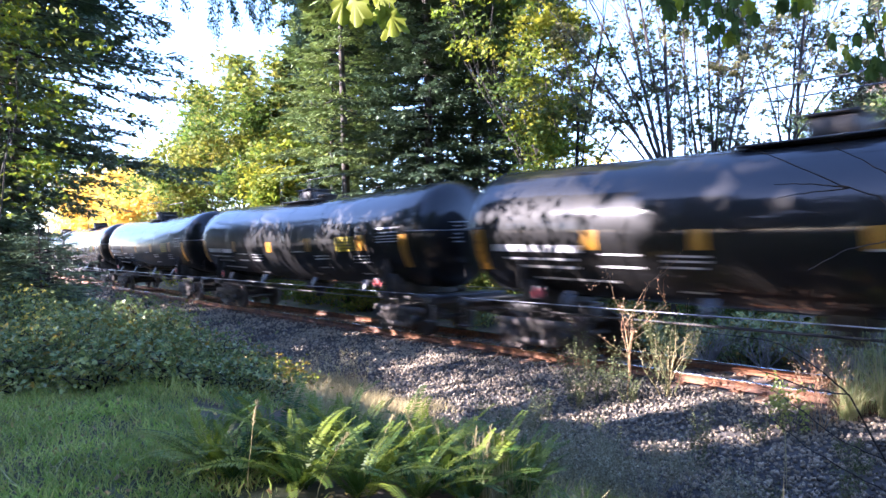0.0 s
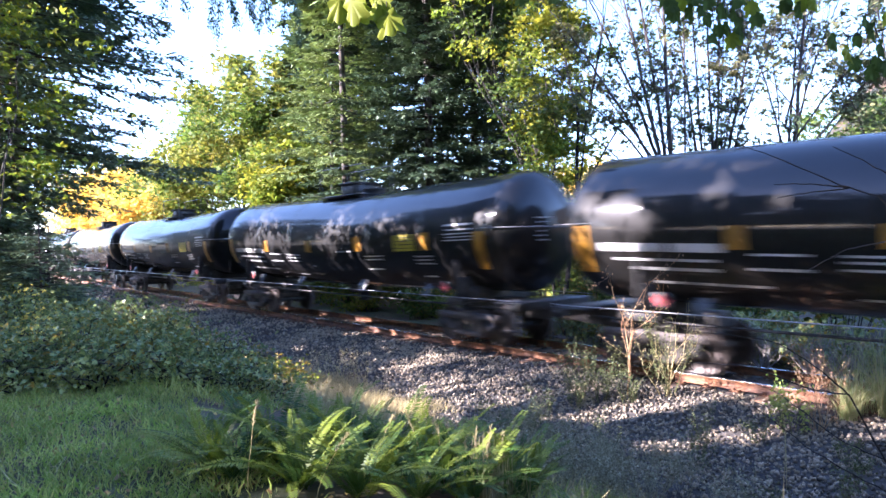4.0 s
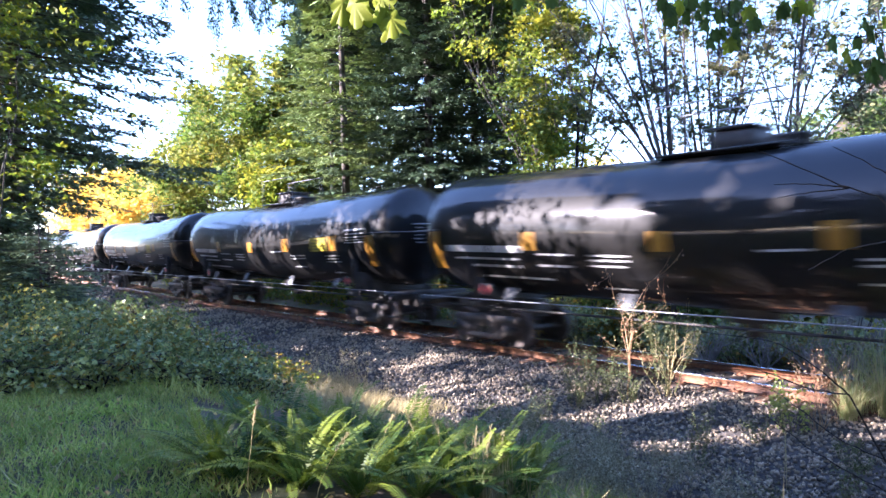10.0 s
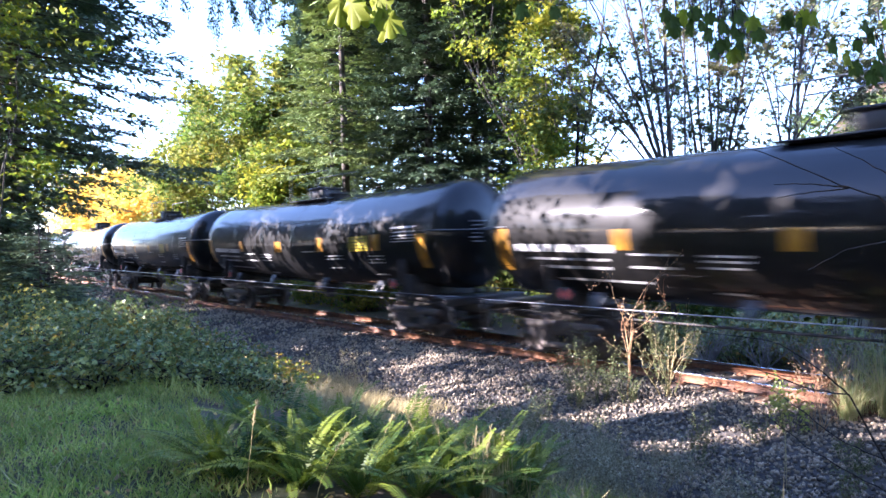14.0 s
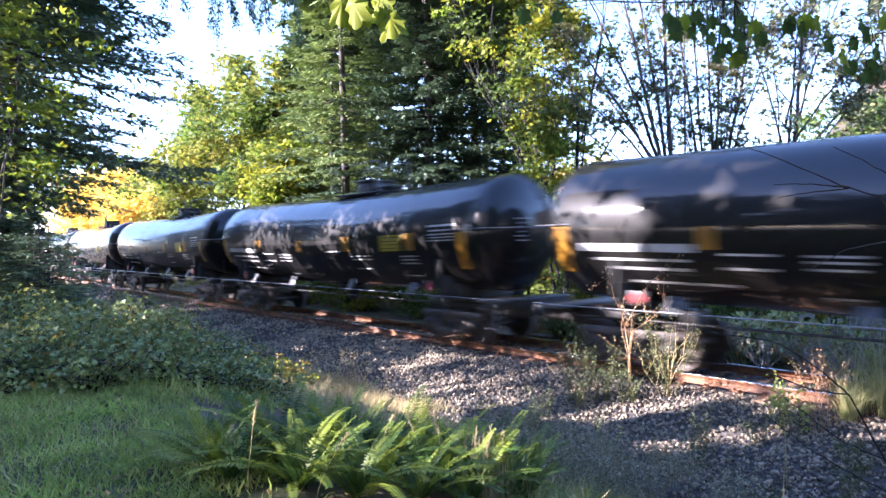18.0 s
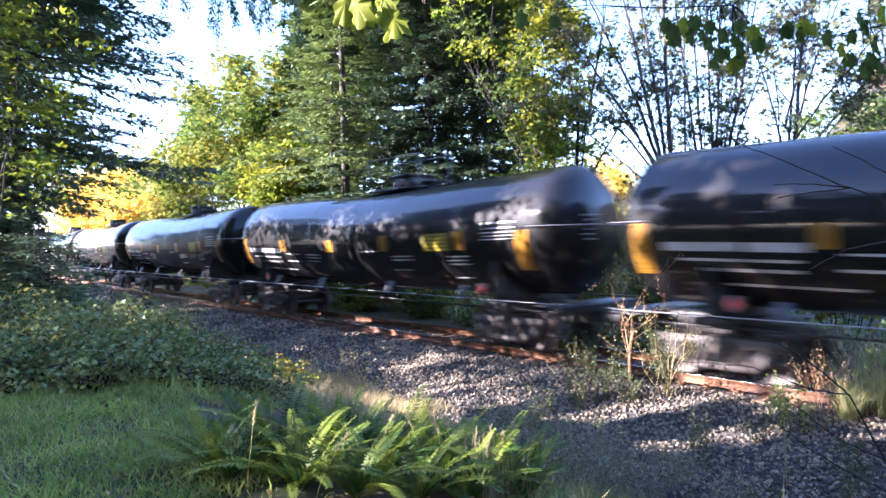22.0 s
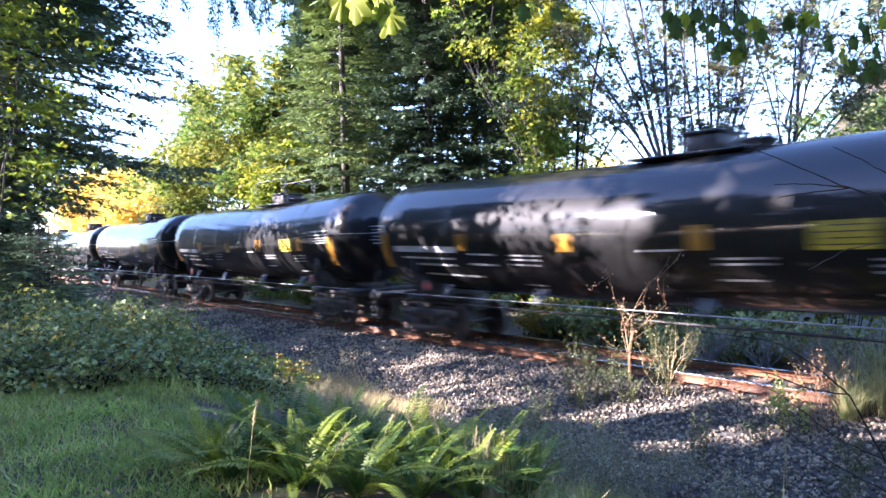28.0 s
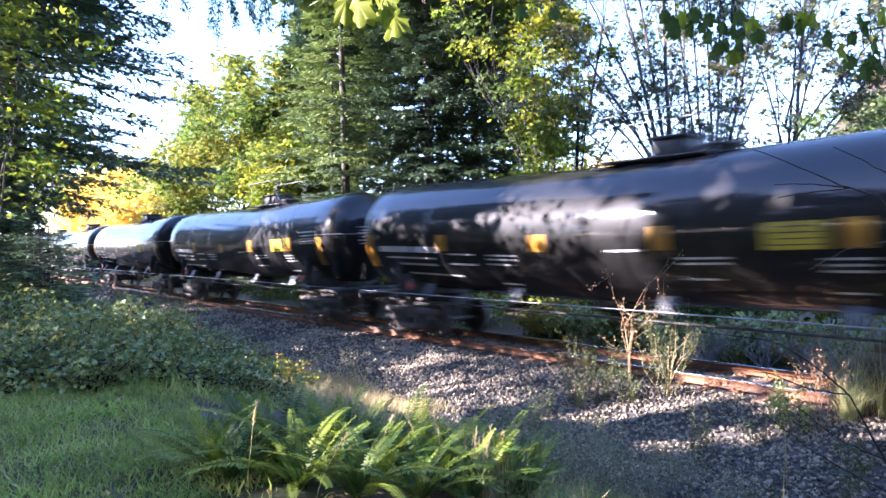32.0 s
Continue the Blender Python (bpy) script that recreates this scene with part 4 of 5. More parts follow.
def stalk(label, x, y, h, lean, seed, mat=None, r=0.004, head=True):
    """One dry grass stalk with a narrow seed head."""
    rng = np.random.default_rng(seed)
    ob = tagged(new("dry_stalk"), label, "grass stalk")
    ob.location = (x, y, ground_z(x, y) - 0.01)
    s = np.linspace(0, 1, 7)
    p = np.stack([lean * h * s ** 1.5, rng.normal(0, 0.01, 7), h * s], 1)
    child("stem", soup("stem", [tube(p, np.linspace(r, r * 0.5, 7), 5)], mat or M_DRY), ob)
    if head:
        n = 40
        t = rng.uniform(0.72, 1.0, n)
        b = np.stack([np.interp(t, s, p[:, k]) for k in range(3)], 1)
        d = unit(rng.normal(0, 0.35, (n, 3)) + np.array([lean, 0, 1.0]))
        child("seed_head", soup("seed_head", [blades(b, d, unit(np.cross(d, rng.normal(0, 1, (n, 3)))), np.full(n, 0.035), np.full(n, 0.008))], mat or M_DRY), ob)
    return ob


def twiggy(name, label, x, y, h, wide, seed, stem_mat, leaf_mat, stems=7, leaves=600, leaf=0.03, category="shrub", twist=0.35, r=0.008):
    """An upright twiggy plant: branching thin stems and small leaves."""
    rng = np.random.default_rng(seed)
    ob = tagged(new(name), label, category)
    ob.location = (x, y, ground_z(x, y) - 0.02)
    out, tips = [], []
    for i in range(stems):
        a = rng.uniform(0, 2 * np.pi)
        grow(rng, (0.05 * np.cos(a), 0.05 * np.sin(a), 0), unit(np.array([np.cos(a) * wide, np.sin(a) * wide, 1.0])), h * 0.55 * rng.uniform(0.6, 1.15), r, 2, out, tips, twist, 3, 0.3)
    tagged(child("stem", soup("stem", out, stem_mat), ob), kind="stuff")
    if leaves:
        child("foliage", soup("foliage", [leaves_at(rng, tips, leaves, 0.035, leaf, 1.0)], leaf_mat), ob)
    return ob


def fan_tree(label, seed, x, y, limbs, count):
    """A many-stemmed tree: long limbs (start height, end x, end height, radius) that sweep out and up, each with forked twigs and clustered leaves."""
    rng = np.random.default_rng(seed)
    z0 = ground_z(x, y) - 0.1
    tree = tagged(new("alder_tree"), label, "tree")
    tree.location = (x, y, z0)
    tips = []
    for zs, ex, ez, r0 in limbs:
        a = np.array([0.12 * rng.normal() * (zs < 1), 0.12 * rng.normal() * (zs < 1), zs])
        e = np.array([ex - x, rng.uniform(-1.6, 1.6), ez - z0])
        c = np.array([a[0] + 0.42 * (e[0] - a[0]), 0.4 * e[1], a[2] + 0.54 * (e[2] - a[2])])
        t = np.linspace(0, 1.18, 22)[:, None]
        q = (1 - t) ** 2 * a + 2 * t * (1 - t) * c + t * t * e + rng.normal(0, 0.022, (22, 3)).cumsum(0) * 0.8
        r = 0.85 * r0 * np.linspace(1.0, 0.22, 22)
        out = [tube(q, r, 7)]
        for k in range(7, 22):
            for _ in range(1 + (rng.random() < 0.5)):
                d = unit(unit(q[k] - q[k - 1]) + rng.normal(0, 0.42, 3) + np.array([0, 0, 0.08]))
                grow(rng, q[k], d, rng.uniform(0.7, 1.9), max(0.008, r[k] * 0.4), 1, out, tips, 0.45, 3, 0.15)
        child("stem", soup("stem", out, M_BARK, True), tree)
    child("crown", soup("crown", [leaves_at(rng, tips, int(count * 0.9), 0.22, 0.15, per=20, lobed=True)], M_ALDERLEAF), tree)


def clump(name, label, x, y, h, n, seed, mat, wide=0.45):
    """A clump of long arching blades."""
    rng = np.random.default_rng(seed)
    ob = tagged(new(name), label, "grass")
    ob.location = (x, y, ground_z(x, y) - 0.02)
    chunks = []
    s = np.linspace(0, 1, 6)
    for i in range(n):
        a, ln, w = rng.uniform(0, 2 * np.pi), h * rng.uniform(0.5, 1.15), wide * rng.uniform(0.2, 1.3)
        out = np.array([np.cos(a), np.sin(a), 0.0])
        p = np.array([0.06 * rng.normal(), 0.06 * rng.normal(), 0]) + out * (ln * w * s ** 1.8)[:, None] + np.array([0, 0, 1.0]) * (ln * (s - 0.3 * w * s ** 3))[:, None]
        side = np.array([-np.sin(a), np.cos(a), 0.0]) * (0.006 * (1 - s * 0.9))[:, None]
        v = np.concatenate([p - side, p + side])
        k = np.arange(5)
        chunks.append((v, np.stack([k, k + 1, k + 7, k + 6], 1)))
    tagged(child("blade_mass", soup("blade_mass", chunks, mat), ob), kind="stuff")
    return ob


def far_plants():
    fir_tree("fir_tree", "tall sunlit green fir behind the track", -4.9, 34, 27, 4.8, 2.0, 11, M_FIR, every=0.95, per=7, twigs=54, needle=0.16, fine=2.4, droop=0.34)
    fir_tree("fir_tree", "tall dark blue-green fir behind the track", -0.5, 32, 28, 4.8, 2.0, 12, M_FIRDARK, every=0.7, per=9, twigs=54, needle=0.17, fine=2.2)
    fir_tree("fir_tree", "tall dark green fir behind the track", 1.7, 35.5, 28, 4.6, 2.0, 13, M_FIRDARK, needle=0.22, every=0.6, per=9, twigs=40)
    fir_tree("fir_tree", "tall green fir behind the track", -9.2, 46, 20, 4.2, 2.0, 14, M_FIR, needle=0.22, every=0.9, per=6, twigs=34)
    fir_tree("fir_tree", "tall dark green fir behind the track", -3.4, 42, 27, 4.5, 2.0, 15, M_FIRDARK, needle=0.24, every=0.8, per=7, twigs=34)
    fir_tree("fir_tree", "distant pale green fir with a pointed top", -19.5, 64, 22.5, 4.8, 1.5, 16, M_FIR, every=0.8, needle=0.32)
    fir_tree("fir_tree", "distant pale green fir behind the track", -28, 76, 22, 4.8, 1.5, 18, M_FIR, every=0.8, needle=0.32)
    for i, (x, y) in enumerate([(-10.5, 51), (-5.8, 49), (-1.2, 47), (3.2, 45), (-7.0, 41.5)]):
        fir_tree("fir_tree", "dark green fir deep in the wood behind the track", x, y, 22, 4.4, 1.5, 300 + i, M_FIRDARK, every=0.8, needle=0.36, fine=1.0)
    leaf_tree("maple_tree", "bigleaf maple with green and yellowing leaves behind the track", 4.6, 26.4, 3, 17, 21, M_LEAFYELLOW, 14000, 0.19, 0.38, spread=0.3, fan=0.03, bark=M_TWIG, radius=0.11, up=0.35, keep=True, low=(1.7, 3.0, 14.0, 260))
    leaf_tree("maple_tree", "green maple in shade behind the track", 4.7, 30.0, 3, 13, 121, M_LEAFGREEN, 7000, 0.20, 0.42, spread=0.35, fan=0.05, low=(1.8, 2.5, 12.0, 200), bark=M_TWIG, radius=0.13, up=0.3)
    fir_tree("fir_tree", "dark young fir among the maples behind the track", 3.9, 34.5, 20, 3.2, 1.0, 19, M_FIRDARK, needle=0.2, every=0.7, per=6, twigs=34)
    leaf_tree("maple_tree", "golden autumn maple beside the far track", -38.5, 80, 3, 10, 22, M_LEAFGOLD, 16000, 0.42, 1.0)
    leaf_tree("maple_tree", "golden autumn maple beside the far track", -33, 77, 2, 9, 27, M_LEAFGOLD, 14000, 0.4, 1.0)
    leaf_tree("maple_tree", "golden autumn maple beside the far track", -44.5, 84, 3, 11, 37, M_LEAFGOLD, 14000, 0.42, 1.0)
    fan_tree("alder clump with bare fanning stems and sparse leaves", 41, 9.0, 25.0,
             [(0, 8.2, 12.0, 0.15), (2.5, 7.5, 12.2, 0.11), (3.4, 6.8, 12.2, 0.11), (4.0, 6.0, 11.9, 0.10), (4.6, 4.9, 9.8, 0.08), (5.0, 5.1, 8.2, 0.06), (5.0, 5.9, 9.4, 0.06), (0, 9.3, 12.4, 0.07), (4.6, 4.6, 7.2, 0.05)], 4200)
    fan_tree("alder clump with many upright stems and clustered leaves", 42, 10.6, 25.5,
             [(0, 9.6, 12.3, 0.09), (0, 10.1, 12.3, 0.08), (0, 10.6, 12.5, 0.10), (0, 11.2, 12.3, 0.09), (2, 11.9, 12.0, 0.08), (3, 12.5, 11.6, 0.07), (4, 12.9, 10.2, 0.06), (3.0, 9.2, 9.4, 0.05), (1.0, 11.5, 9.5, 0.05)], 6500)
    fan_tree("alder with an upright stem, wide limbs and sparse leaves", 43, 13.45, 25.5,
             [(0, 13.55, 13.0, 0.13), (5.4, 14.6, 12.4, 0.07), (5.8, 15.8, 11.9, 0.07), (6.4, 16.9, 11.0, 0.06), (5.6, 17.6, 9.9, 0.06), (5.0, 17.5, 8.7, 0.05), (6.5, 12.4, 11.0, 0.05), (3.8, 12.2, 9.2, 0.05), (7.6, 15.2, 12.8, 0.05)], 5200)
    fan_tree("alder with dense small leaves at its ends", 44, 17.6, 24.5,
             [(0, 16.6, 9.6, 0.09), (0, 17.6, 10.2, 0.09), (0, 18.8, 10.0, 0.08), (1.0, 15.6, 8.4, 0.06), (2.0, 16.0, 7.4, 0.05)], 5200)
    leaf_tree("maple_tree", "small golden maple far behind the track", 16.5, 60, 2, 9.5, 26, M_LEAFGOLD, 6000, 0.4, 0.8)
    for i, (x, y, h) in enumerate([(34.5, 60, 12.5), (41.5, 62, 13), (46, 58, 12)]):
        leaf_tree("broadleaf_tree", "pale green broadleaf tree far behind the track", x, y, 2, h, 540 + i, M_LEAFGREEN, 9000, 0.36, 0.9)
    for i, (x, y, h) in enumerate([(-13.5, 54, 16), (-17, 58, 15), (-23, 66, 14), (-8, 54, 17), (-11, 44, 10)]):
        leaf_tree("broadleaf_tree", "yellow-green broadleaf tree behind the track", x, y, 2, h, 40 + i, M_LEAFYELLOW if i == 4 else M_LEAF, 13000, 0.30, 0.7)
    for i, (u, q, h, w, m) in enumerate([(2, 5.2, 1.4, 1.2, M_BRAMBLE), (6, 5.0, 1.2, 1.3, M_RUSSET), (9, 5.4, 1.3, 1.4, M_RUSSET), (13, 5.6, 1.5, 1.5, M_BRAMBLE), (17, 6, 1.6, 1.6, M_LEAFGREEN),
                                         (22, 5.6, 1.6, 1.8, M_LEAF), (27, 6, 1.7, 1.8, M_LEAF), (33, 6, 1.8, 2, M_LEAFGREEN), (41, 6, 2, 2.2, M_LEAF), (-2, 5.6, 1.3, 1.4, M_BRAMBLE), (-6, 5.6, 1.2, 1.4, M_BRAMBLE),
                                         (-10, 6, 1.4, 1.5, M_LEAFGREEN), (4, 8.5, 2.4, 1.8, M_LEAFGREEN), (10, 9, 2.6, 2, M_LEAFGREEN), (16, 10, 3, 2.2, M_LEAF), (-3, 9, 2.4, 2, M_LEAFGREEN), (-9, 9, 2.6, 2, M_LEAFGREEN),
                                         (24, 11, 3.5, 2.5, M_LEAF), (52, 6, 2.6, 2.6, M_LEAF), (64, 7, 3, 3, M_LEAF)]):
        x, y = uq(u, q)
        bush("bush", "leafy roadside bush on the far side of the track", x, y, w, w, h, 60 + i, m, 2600, 0.10 + 0.012 * h, 16, "bush", M_RUSSET)
    for i in range(18):
        u = -16 + i * 3.6
        x, y = uq(u, 10.5 + 1.5 * (i % 2))
        bush("thicket", "dense leafy thicket behind the track", x, y, 2.3, 2.0, 3.2 + 0.6 * (i % 3), 330 + i, (M_LEAFGREEN, M_BRAMBLE, M_LEAF)[i % 3], 2600, 0.22, 26, "thicket", M_RUSSET)
    for i, (x, y) in enumerate([(8.5, 36), (11.5, 33.5), (14.2, 35), (17.2, 34), (20.5, 36), (24, 35), (6.6, 39)]):
        bush("thicket", "tall leafy thicket in front of the far field", x, y, 2.4, 2.0, 5.0 + 0.7 * (i % 3), 370 + i, (M_LEAFGREEN, M_LEAF)[i % 2], 3600, 0.26, 26, "thicket", M_LEAF)
    for i in range(12):
        u = -13 + i * 1.9
        x, y = uq(u, 4.6 + 0.6 * (i % 2))
        bush("bush", "low bramble tangle on the far side of the track", x, y, 1.3, 1.1, 0.9 + 0.2 * (i % 3), 350 + i, M_BRAMBLE, 1500, 0.11, 16, "bush", M_RUSSET)
    for i, u in enumerate((2.4, 1.2, 0.3, -0.5, -1.3, -2.2, -3.0, -3.8, -4.8, -5.8, -6.8)):
        x, y = uq(u, 3.3 + 0.5 * (i % 3))
        twiggy("dead_brush", "grey leafless dead brush beside the rails", x, y, 1.3, 0.8, 90 + i, M_DEADWOOD, M_BRAMBLE, 18, 0, r=0.018, twist=0.55, category="brush")


def near_plants():
    fir_tree("hemlock_tree", "tall dark hemlock with drooping limbs on the near bank", -11.7, 16.5, 21, 5.4, 1.0, 17, M_HEMLOCK, every=0.46, droop=0.34, needle=0.125, fine=2.3, per=11, cap=10.5, twigs=46, near=True)
    fir_tree("hemlock_tree", "dark hemlock with drooping limbs on the near bank", -16.5, 22, 21, 5.2, 1.0, 19, M_HEMLOCK, every=0.4, droop=0.4, needle=0.18, fine=1.4, per=8, near=True, cap=11, twigs=24)
    fir_tree("hemlock_tree", "dark hemlock with drooping limbs on the near bank", -12.6, 19.4, 20, 5.7, 1.0, 20, M_HEMLOCK, every=0.5, droop=0.36, needle=0.14, fine=2.0, per=10, near=True, cap=11, twigs=44)
    fir_tree("hemlock_tree", "tall dark hemlock farther along the near bank", -20.8, 33, 14, 5.2, 6.0, 504, M_HEMLOCK, every=0.5, droop=0.25, needle=0.24, fine=1.3, per=9, near=True, cap=17, twigs=24)
    leaf_tree("maple_tree", "young maple with sunlit green and yellow leaves on the bank", -9.2, 13.0, 3, 9.5, 28, M_LEAFYELLOW, 5200, 0.13, 0.36, radius=0.05, fan=0.05, spread=0.4, low=(2.0, 2.5, 8.5, 120))
    leaf_tree("maple_tree", "slender maple with sunlit yellow-green leaves on the bank", -11.6, 13.9, 3, 8.0, 38, M_LEAFLIT, 3000, 0.13, 0.34, radius=0.05, keep=True, fan=0.05, spread=0.4, low=(2.2, 3.0, 8.5, 60))
    leaf_tree("maple_tree", "young maple with green leaves on the bank", -15.6, 19.0, 2, 14, 29, M_LEAF, 9000, 0.18, 0.6)
    # trees out of view, added for shade and dark reflections on the tanks
    for i, (x, y, h, r) in enumerate([(-17, -3, 21, 5), (-19, 3.5, 22, 5), (-17.5, 8.6, 22, 4.8), (-25, 23, 9, 4.5), (-28, 27, 12, 4.5), (-29, 34, 12, 4.5), (-34, 41, 12, 4.5), (-39, 49, 12, 4.5), (-15, -10, 20, 5), (-23.5, -6, 22, 5), (-25, 1, 22, 5), (-24, 7, 22, 5), (-30, 5, 22, 5), (-22, -13, 21, 5),
                                      (-9, -13, 20, 5), (-1, -13, 21, 5), (7, -14, 21, 5), (15, -17, 21, 5), (23, -16, 20, 5), (-13, -5, 18, 4), (3.5, -6, 19, 4.5), (10.5, -7, 20, 4.5), (17, -9, 20, 4.5)]):
        clump_tree("cedar_tree", "dense dark green tree added out of view to shade train and bank", x, y, h, r, 110 + i, M_FIRDARK, 9500)
    for i, (x, y, rx, h, n, m2) in enumerate([(-5.0, 7.75, 0.8, 0.55, 1700, M_RUSSET), (-4.1, 7.7, 0.8, 0.55, 1700, M_RUSSET), (-3.2, 7.8, 0.75, 0.5, 1600, M_RUSSET), (-2.5, 8.3, 0.7, 0.5, 1500, M_RUSSET), (-5.9, 8.0, 0.8, 0.6, 1700, M_LEAF), (-4.9, 8.6, 0.9, 0.75, 2600, M_RUSSET), (-3.9, 8.7, 0.9, 0.7, 2600, M_RUSSET), (-5.9, 9.2, 1.0, 0.8, 2600, M_LEAFGOLD), (-3.2, 9.6, 0.8, 0.8, 2400, M_RUSSET), (-4.6, 10.4, 1.0, 0.9, 2600, M_RUSSET),
                                              (-6.8, 10.6, 1.1, 0.9, 2600, M_LEAFGOLD), (-5.5, 12.6, 1.2, 1.1, 2600, M_RUSSET), (-7.6, 13.0, 1.2, 0.8, 2800, M_LEAF), (-9.0, 13.4, 1.3, 0.95, 3200, M_LEAF), (-9.6, 16.5, 1.4, 0.8, 2800, M_LEAF),
                                              (-7.6, 16.5, 1.2, 1.2, 2400, M_RUSSET), (-11.4, 19.5, 1.4, 0.8, 2400, M_LEAF), (-9.8, 20.6, 0.9, 0.6, 1500, M_RUSSET), (-13.4, 25, 1.2, 0.8, 1600, M_LEAF)]):
        bush("bramble_bush", "tangled green blackberry bramble with a few yellow leaves", x, y, rx, rx, h, 130 + i, M_BRAMBLE, int(n * 0.85), 0.056, 26, "bramble", m2, 0.14)
    fir_tree("hemlock_sapling", "young hemlock with feathery green sprays among brambles", -8.9, 14.6, 2.4, 1.25, 0.1, 501, M_HEMLOCK, every=0.13, per=7, twigs=16, needle=0.055, droop=0.3)
    fir_tree("hemlock_sapling", "young hemlock with feathery green sprays among brambles", -8.4, 13.6, 2.3, 1.3, 0.1, 502, M_HEMLOCK, every=0.14, per=7, twigs=16, needle=0.06, droop=0.3)
    fir_tree("hemlock_sapling", "small young hemlock beside the brambles", -6.3, 13.2, 1.2, 1.0, 0.1, 503, M_FIR, every=0.12, per=6, twigs=14, needle=0.05, droop=0.3)
    bush("bramble_bush", "low bramble turned yellow and orange at the ballast edge", -3.3, 12.4, 0.8, 0.7, 0.75, 150, M_RUSSET, 2600, 0.052, 18, "bramble", M_LEAFYELLOW, 0.4)
    fm = [frond_mesh("frond", 0.64 + 0.06 * i, radians(30 + 12 * i), i, M_FERN) for i in range(5)]
    for i, (x, y, n, s) in enumerate([(-1.72, 4.85, 22, 1.15), (-1.30, 4.95, 24, 1.2), (-0.98, 4.4, 24, 1.05), (-0.58, 4.25, 24, 1.05), (-0.34, 5.0, 26, 1.25), (0.0, 5.15, 26, 1.25), (0.32, 5.1, 24, 1.2), (-0.75, 5.15, 24, 1.25), (0.60, 5.5, 20, 1.1),
                                      (-0.2, 4.4, 20, 0.95), (0.75, 6.0, 16, 1.0), (-1.05, 5.4, 20, 1.2), (-1.45, 4.5, 18, 0.9), (0.15, 4.6, 20, 0.9), (-0.45, 4.75, 20, 1.0), (-1.0, 4.9, 18, 1.0), (0.55, 5.0, 18, 1.0)]):
        fern("green sword fern with sunlit yellow-green fronds on the bank", x, y, n, 160 + i, fm, s * 0.82)
    grass("meadow_grass", "short green grass on the bank top", (-1.5, 7.5, -14.5, -10.3), 42000, 0.10, 0.009, 170, M_GRASS, 0.6)
    grass("grass_tufts", "pale green grass tufts on the bank top", (-1.5, 7.5, -14.5, -10.3), 15000, 0.15, 0.008, 176, M_TUFT, 0.55, 1.6)
    grass("bank_top_grass", "short green grass on the open bank top", (-9, 9, -20, -10.6), 16000, 0.10, 0.016, 178, M_GRASS, 0.6)
    grass("bank_grass", "mixed green and tan grass on the bank slope", (-3, 9, -9.3, -6.2), 9000, 0.22, 0.008, 171, M_GRASS, 0.5, 0.9)
    grass("meadow_tall_grass", "sparse taller pale grass on the bank top", (-1.5, 7.5, -14.5, -10.3), 900, 0.24, 0.006, 175, M_PALEGRASS, 0.6, 0.7)
    grass("bank_edge_grass", "green and tan grass on the edge of the bank", (1.2, 9, -10.5, -9.1), 6000, 0.22, 0.009, 174, M_GRASS, 0.5)
    grass("dry_grass", "dry tan grass along the ballast edge", (0.5, 11, -8.2, -5.1), 14000, 0.36, 0.009, 172, M_DRY, 0.45, 0.6)
    grass("dry_tussock_grass", "pale straw tussock grass at the ballast edge", (3.2, 9.5, -7.4, -4.5), 13000, 0.33, 0.010, 177, M_DRY, 0.35, 0.9)
    grass("dry_herbs", "grey-brown dry herb tangle on the slope", (-4, 5, -9.2, -5.4), 7000, 0.30, 0.006, 173, M_DRY, 0.6, 0.8)
    for i, (x, y, h, l) in enumerate([(-1.34, 4.35, 0.62, 0.12), (-2.6, 4.85, 0.17, 0.2), (-0.85, 4.2, 0.42, 0.5), (-0.15, 4.9, 0.6, -0.25), (-0.02, 4.9, 0.52, -0.1), (-0.55, 4.6, 0.5, 0.35), (2.9, 5.6, 1.15, 0.02), (4.3, 8.2, 1.0, -0.03),
                                      (0.20, 4.85, 0.52, 0.05), (0.24, 4.8, 0.46, 0.18), (0.28, 4.9, 0.55, 0.1), (0.33, 4.85, 0.48, 0.2), (0.36, 4.95, 0.52, 0.12), (0.18, 4.95, 0.4, -0.1)]):
        stalk("dry straw-coloured grass stalk among the ferns", x, y, h, l, 180 + i)
    for i in range(5):
        twiggy("dry_weed", "pale dry weed stalk with side twigs", -2.75 + 0.22 * i, 14.4 + 0.3 * (i % 3), 0.95, 0.3, 200 + i, M_DRY, M_DRY, 4, 120, 0.03, "weed", r=0.006)
    # broom and weeds beside the near rail
    twiggy("broom_shrub", "tall half-dead broom with reddish dry tips beside the rail", 3.42, 12.2, 2.5, 0.10, 210, M_DRYRED, M_DRYRED, 2, 260, 0.04, twist=0.75, r=0.020)
    twiggy("broom_shrub", "pale dry broom stalks beside the rail", 4.05, 12.0, 1.5, 0.35, 211, M_DRY, M_DRY, 4, 120, 0.04, twist=0.6, r=0.014)
    for i, (x, y, h, n) in enumerate([(2.55, 12.5, 1.25, 900), (2.9, 12.1, 1.0, 700), (4.15, 12.0, 1.5, 900), (3.3, 11.8, 0.8, 500), (2.4, 12.0, 0.7, 500)]):
        twiggy("broom_shrub", "olive green broom with fine upright twigs beside the rail", x, y, h, 0.40, 212 + i, M_BROOM, M_BROOM, 12, n, 0.032, twist=0.5, r=0.006)
    twiggy("dry_weed", "reddish dry plume weed beside the rail", 5.55, 9.7, 1.25, 0.18, 220, M_DRYRED, M_DRYRED, 9, 420, 0.03, "weed")
    twiggy("broom_shrub", "pale green broom sprig beside the rail", 5.2, 9.8, 0.9, 0.4, 224, M_BROOM, M_GRASS, 8, 500, 0.05)
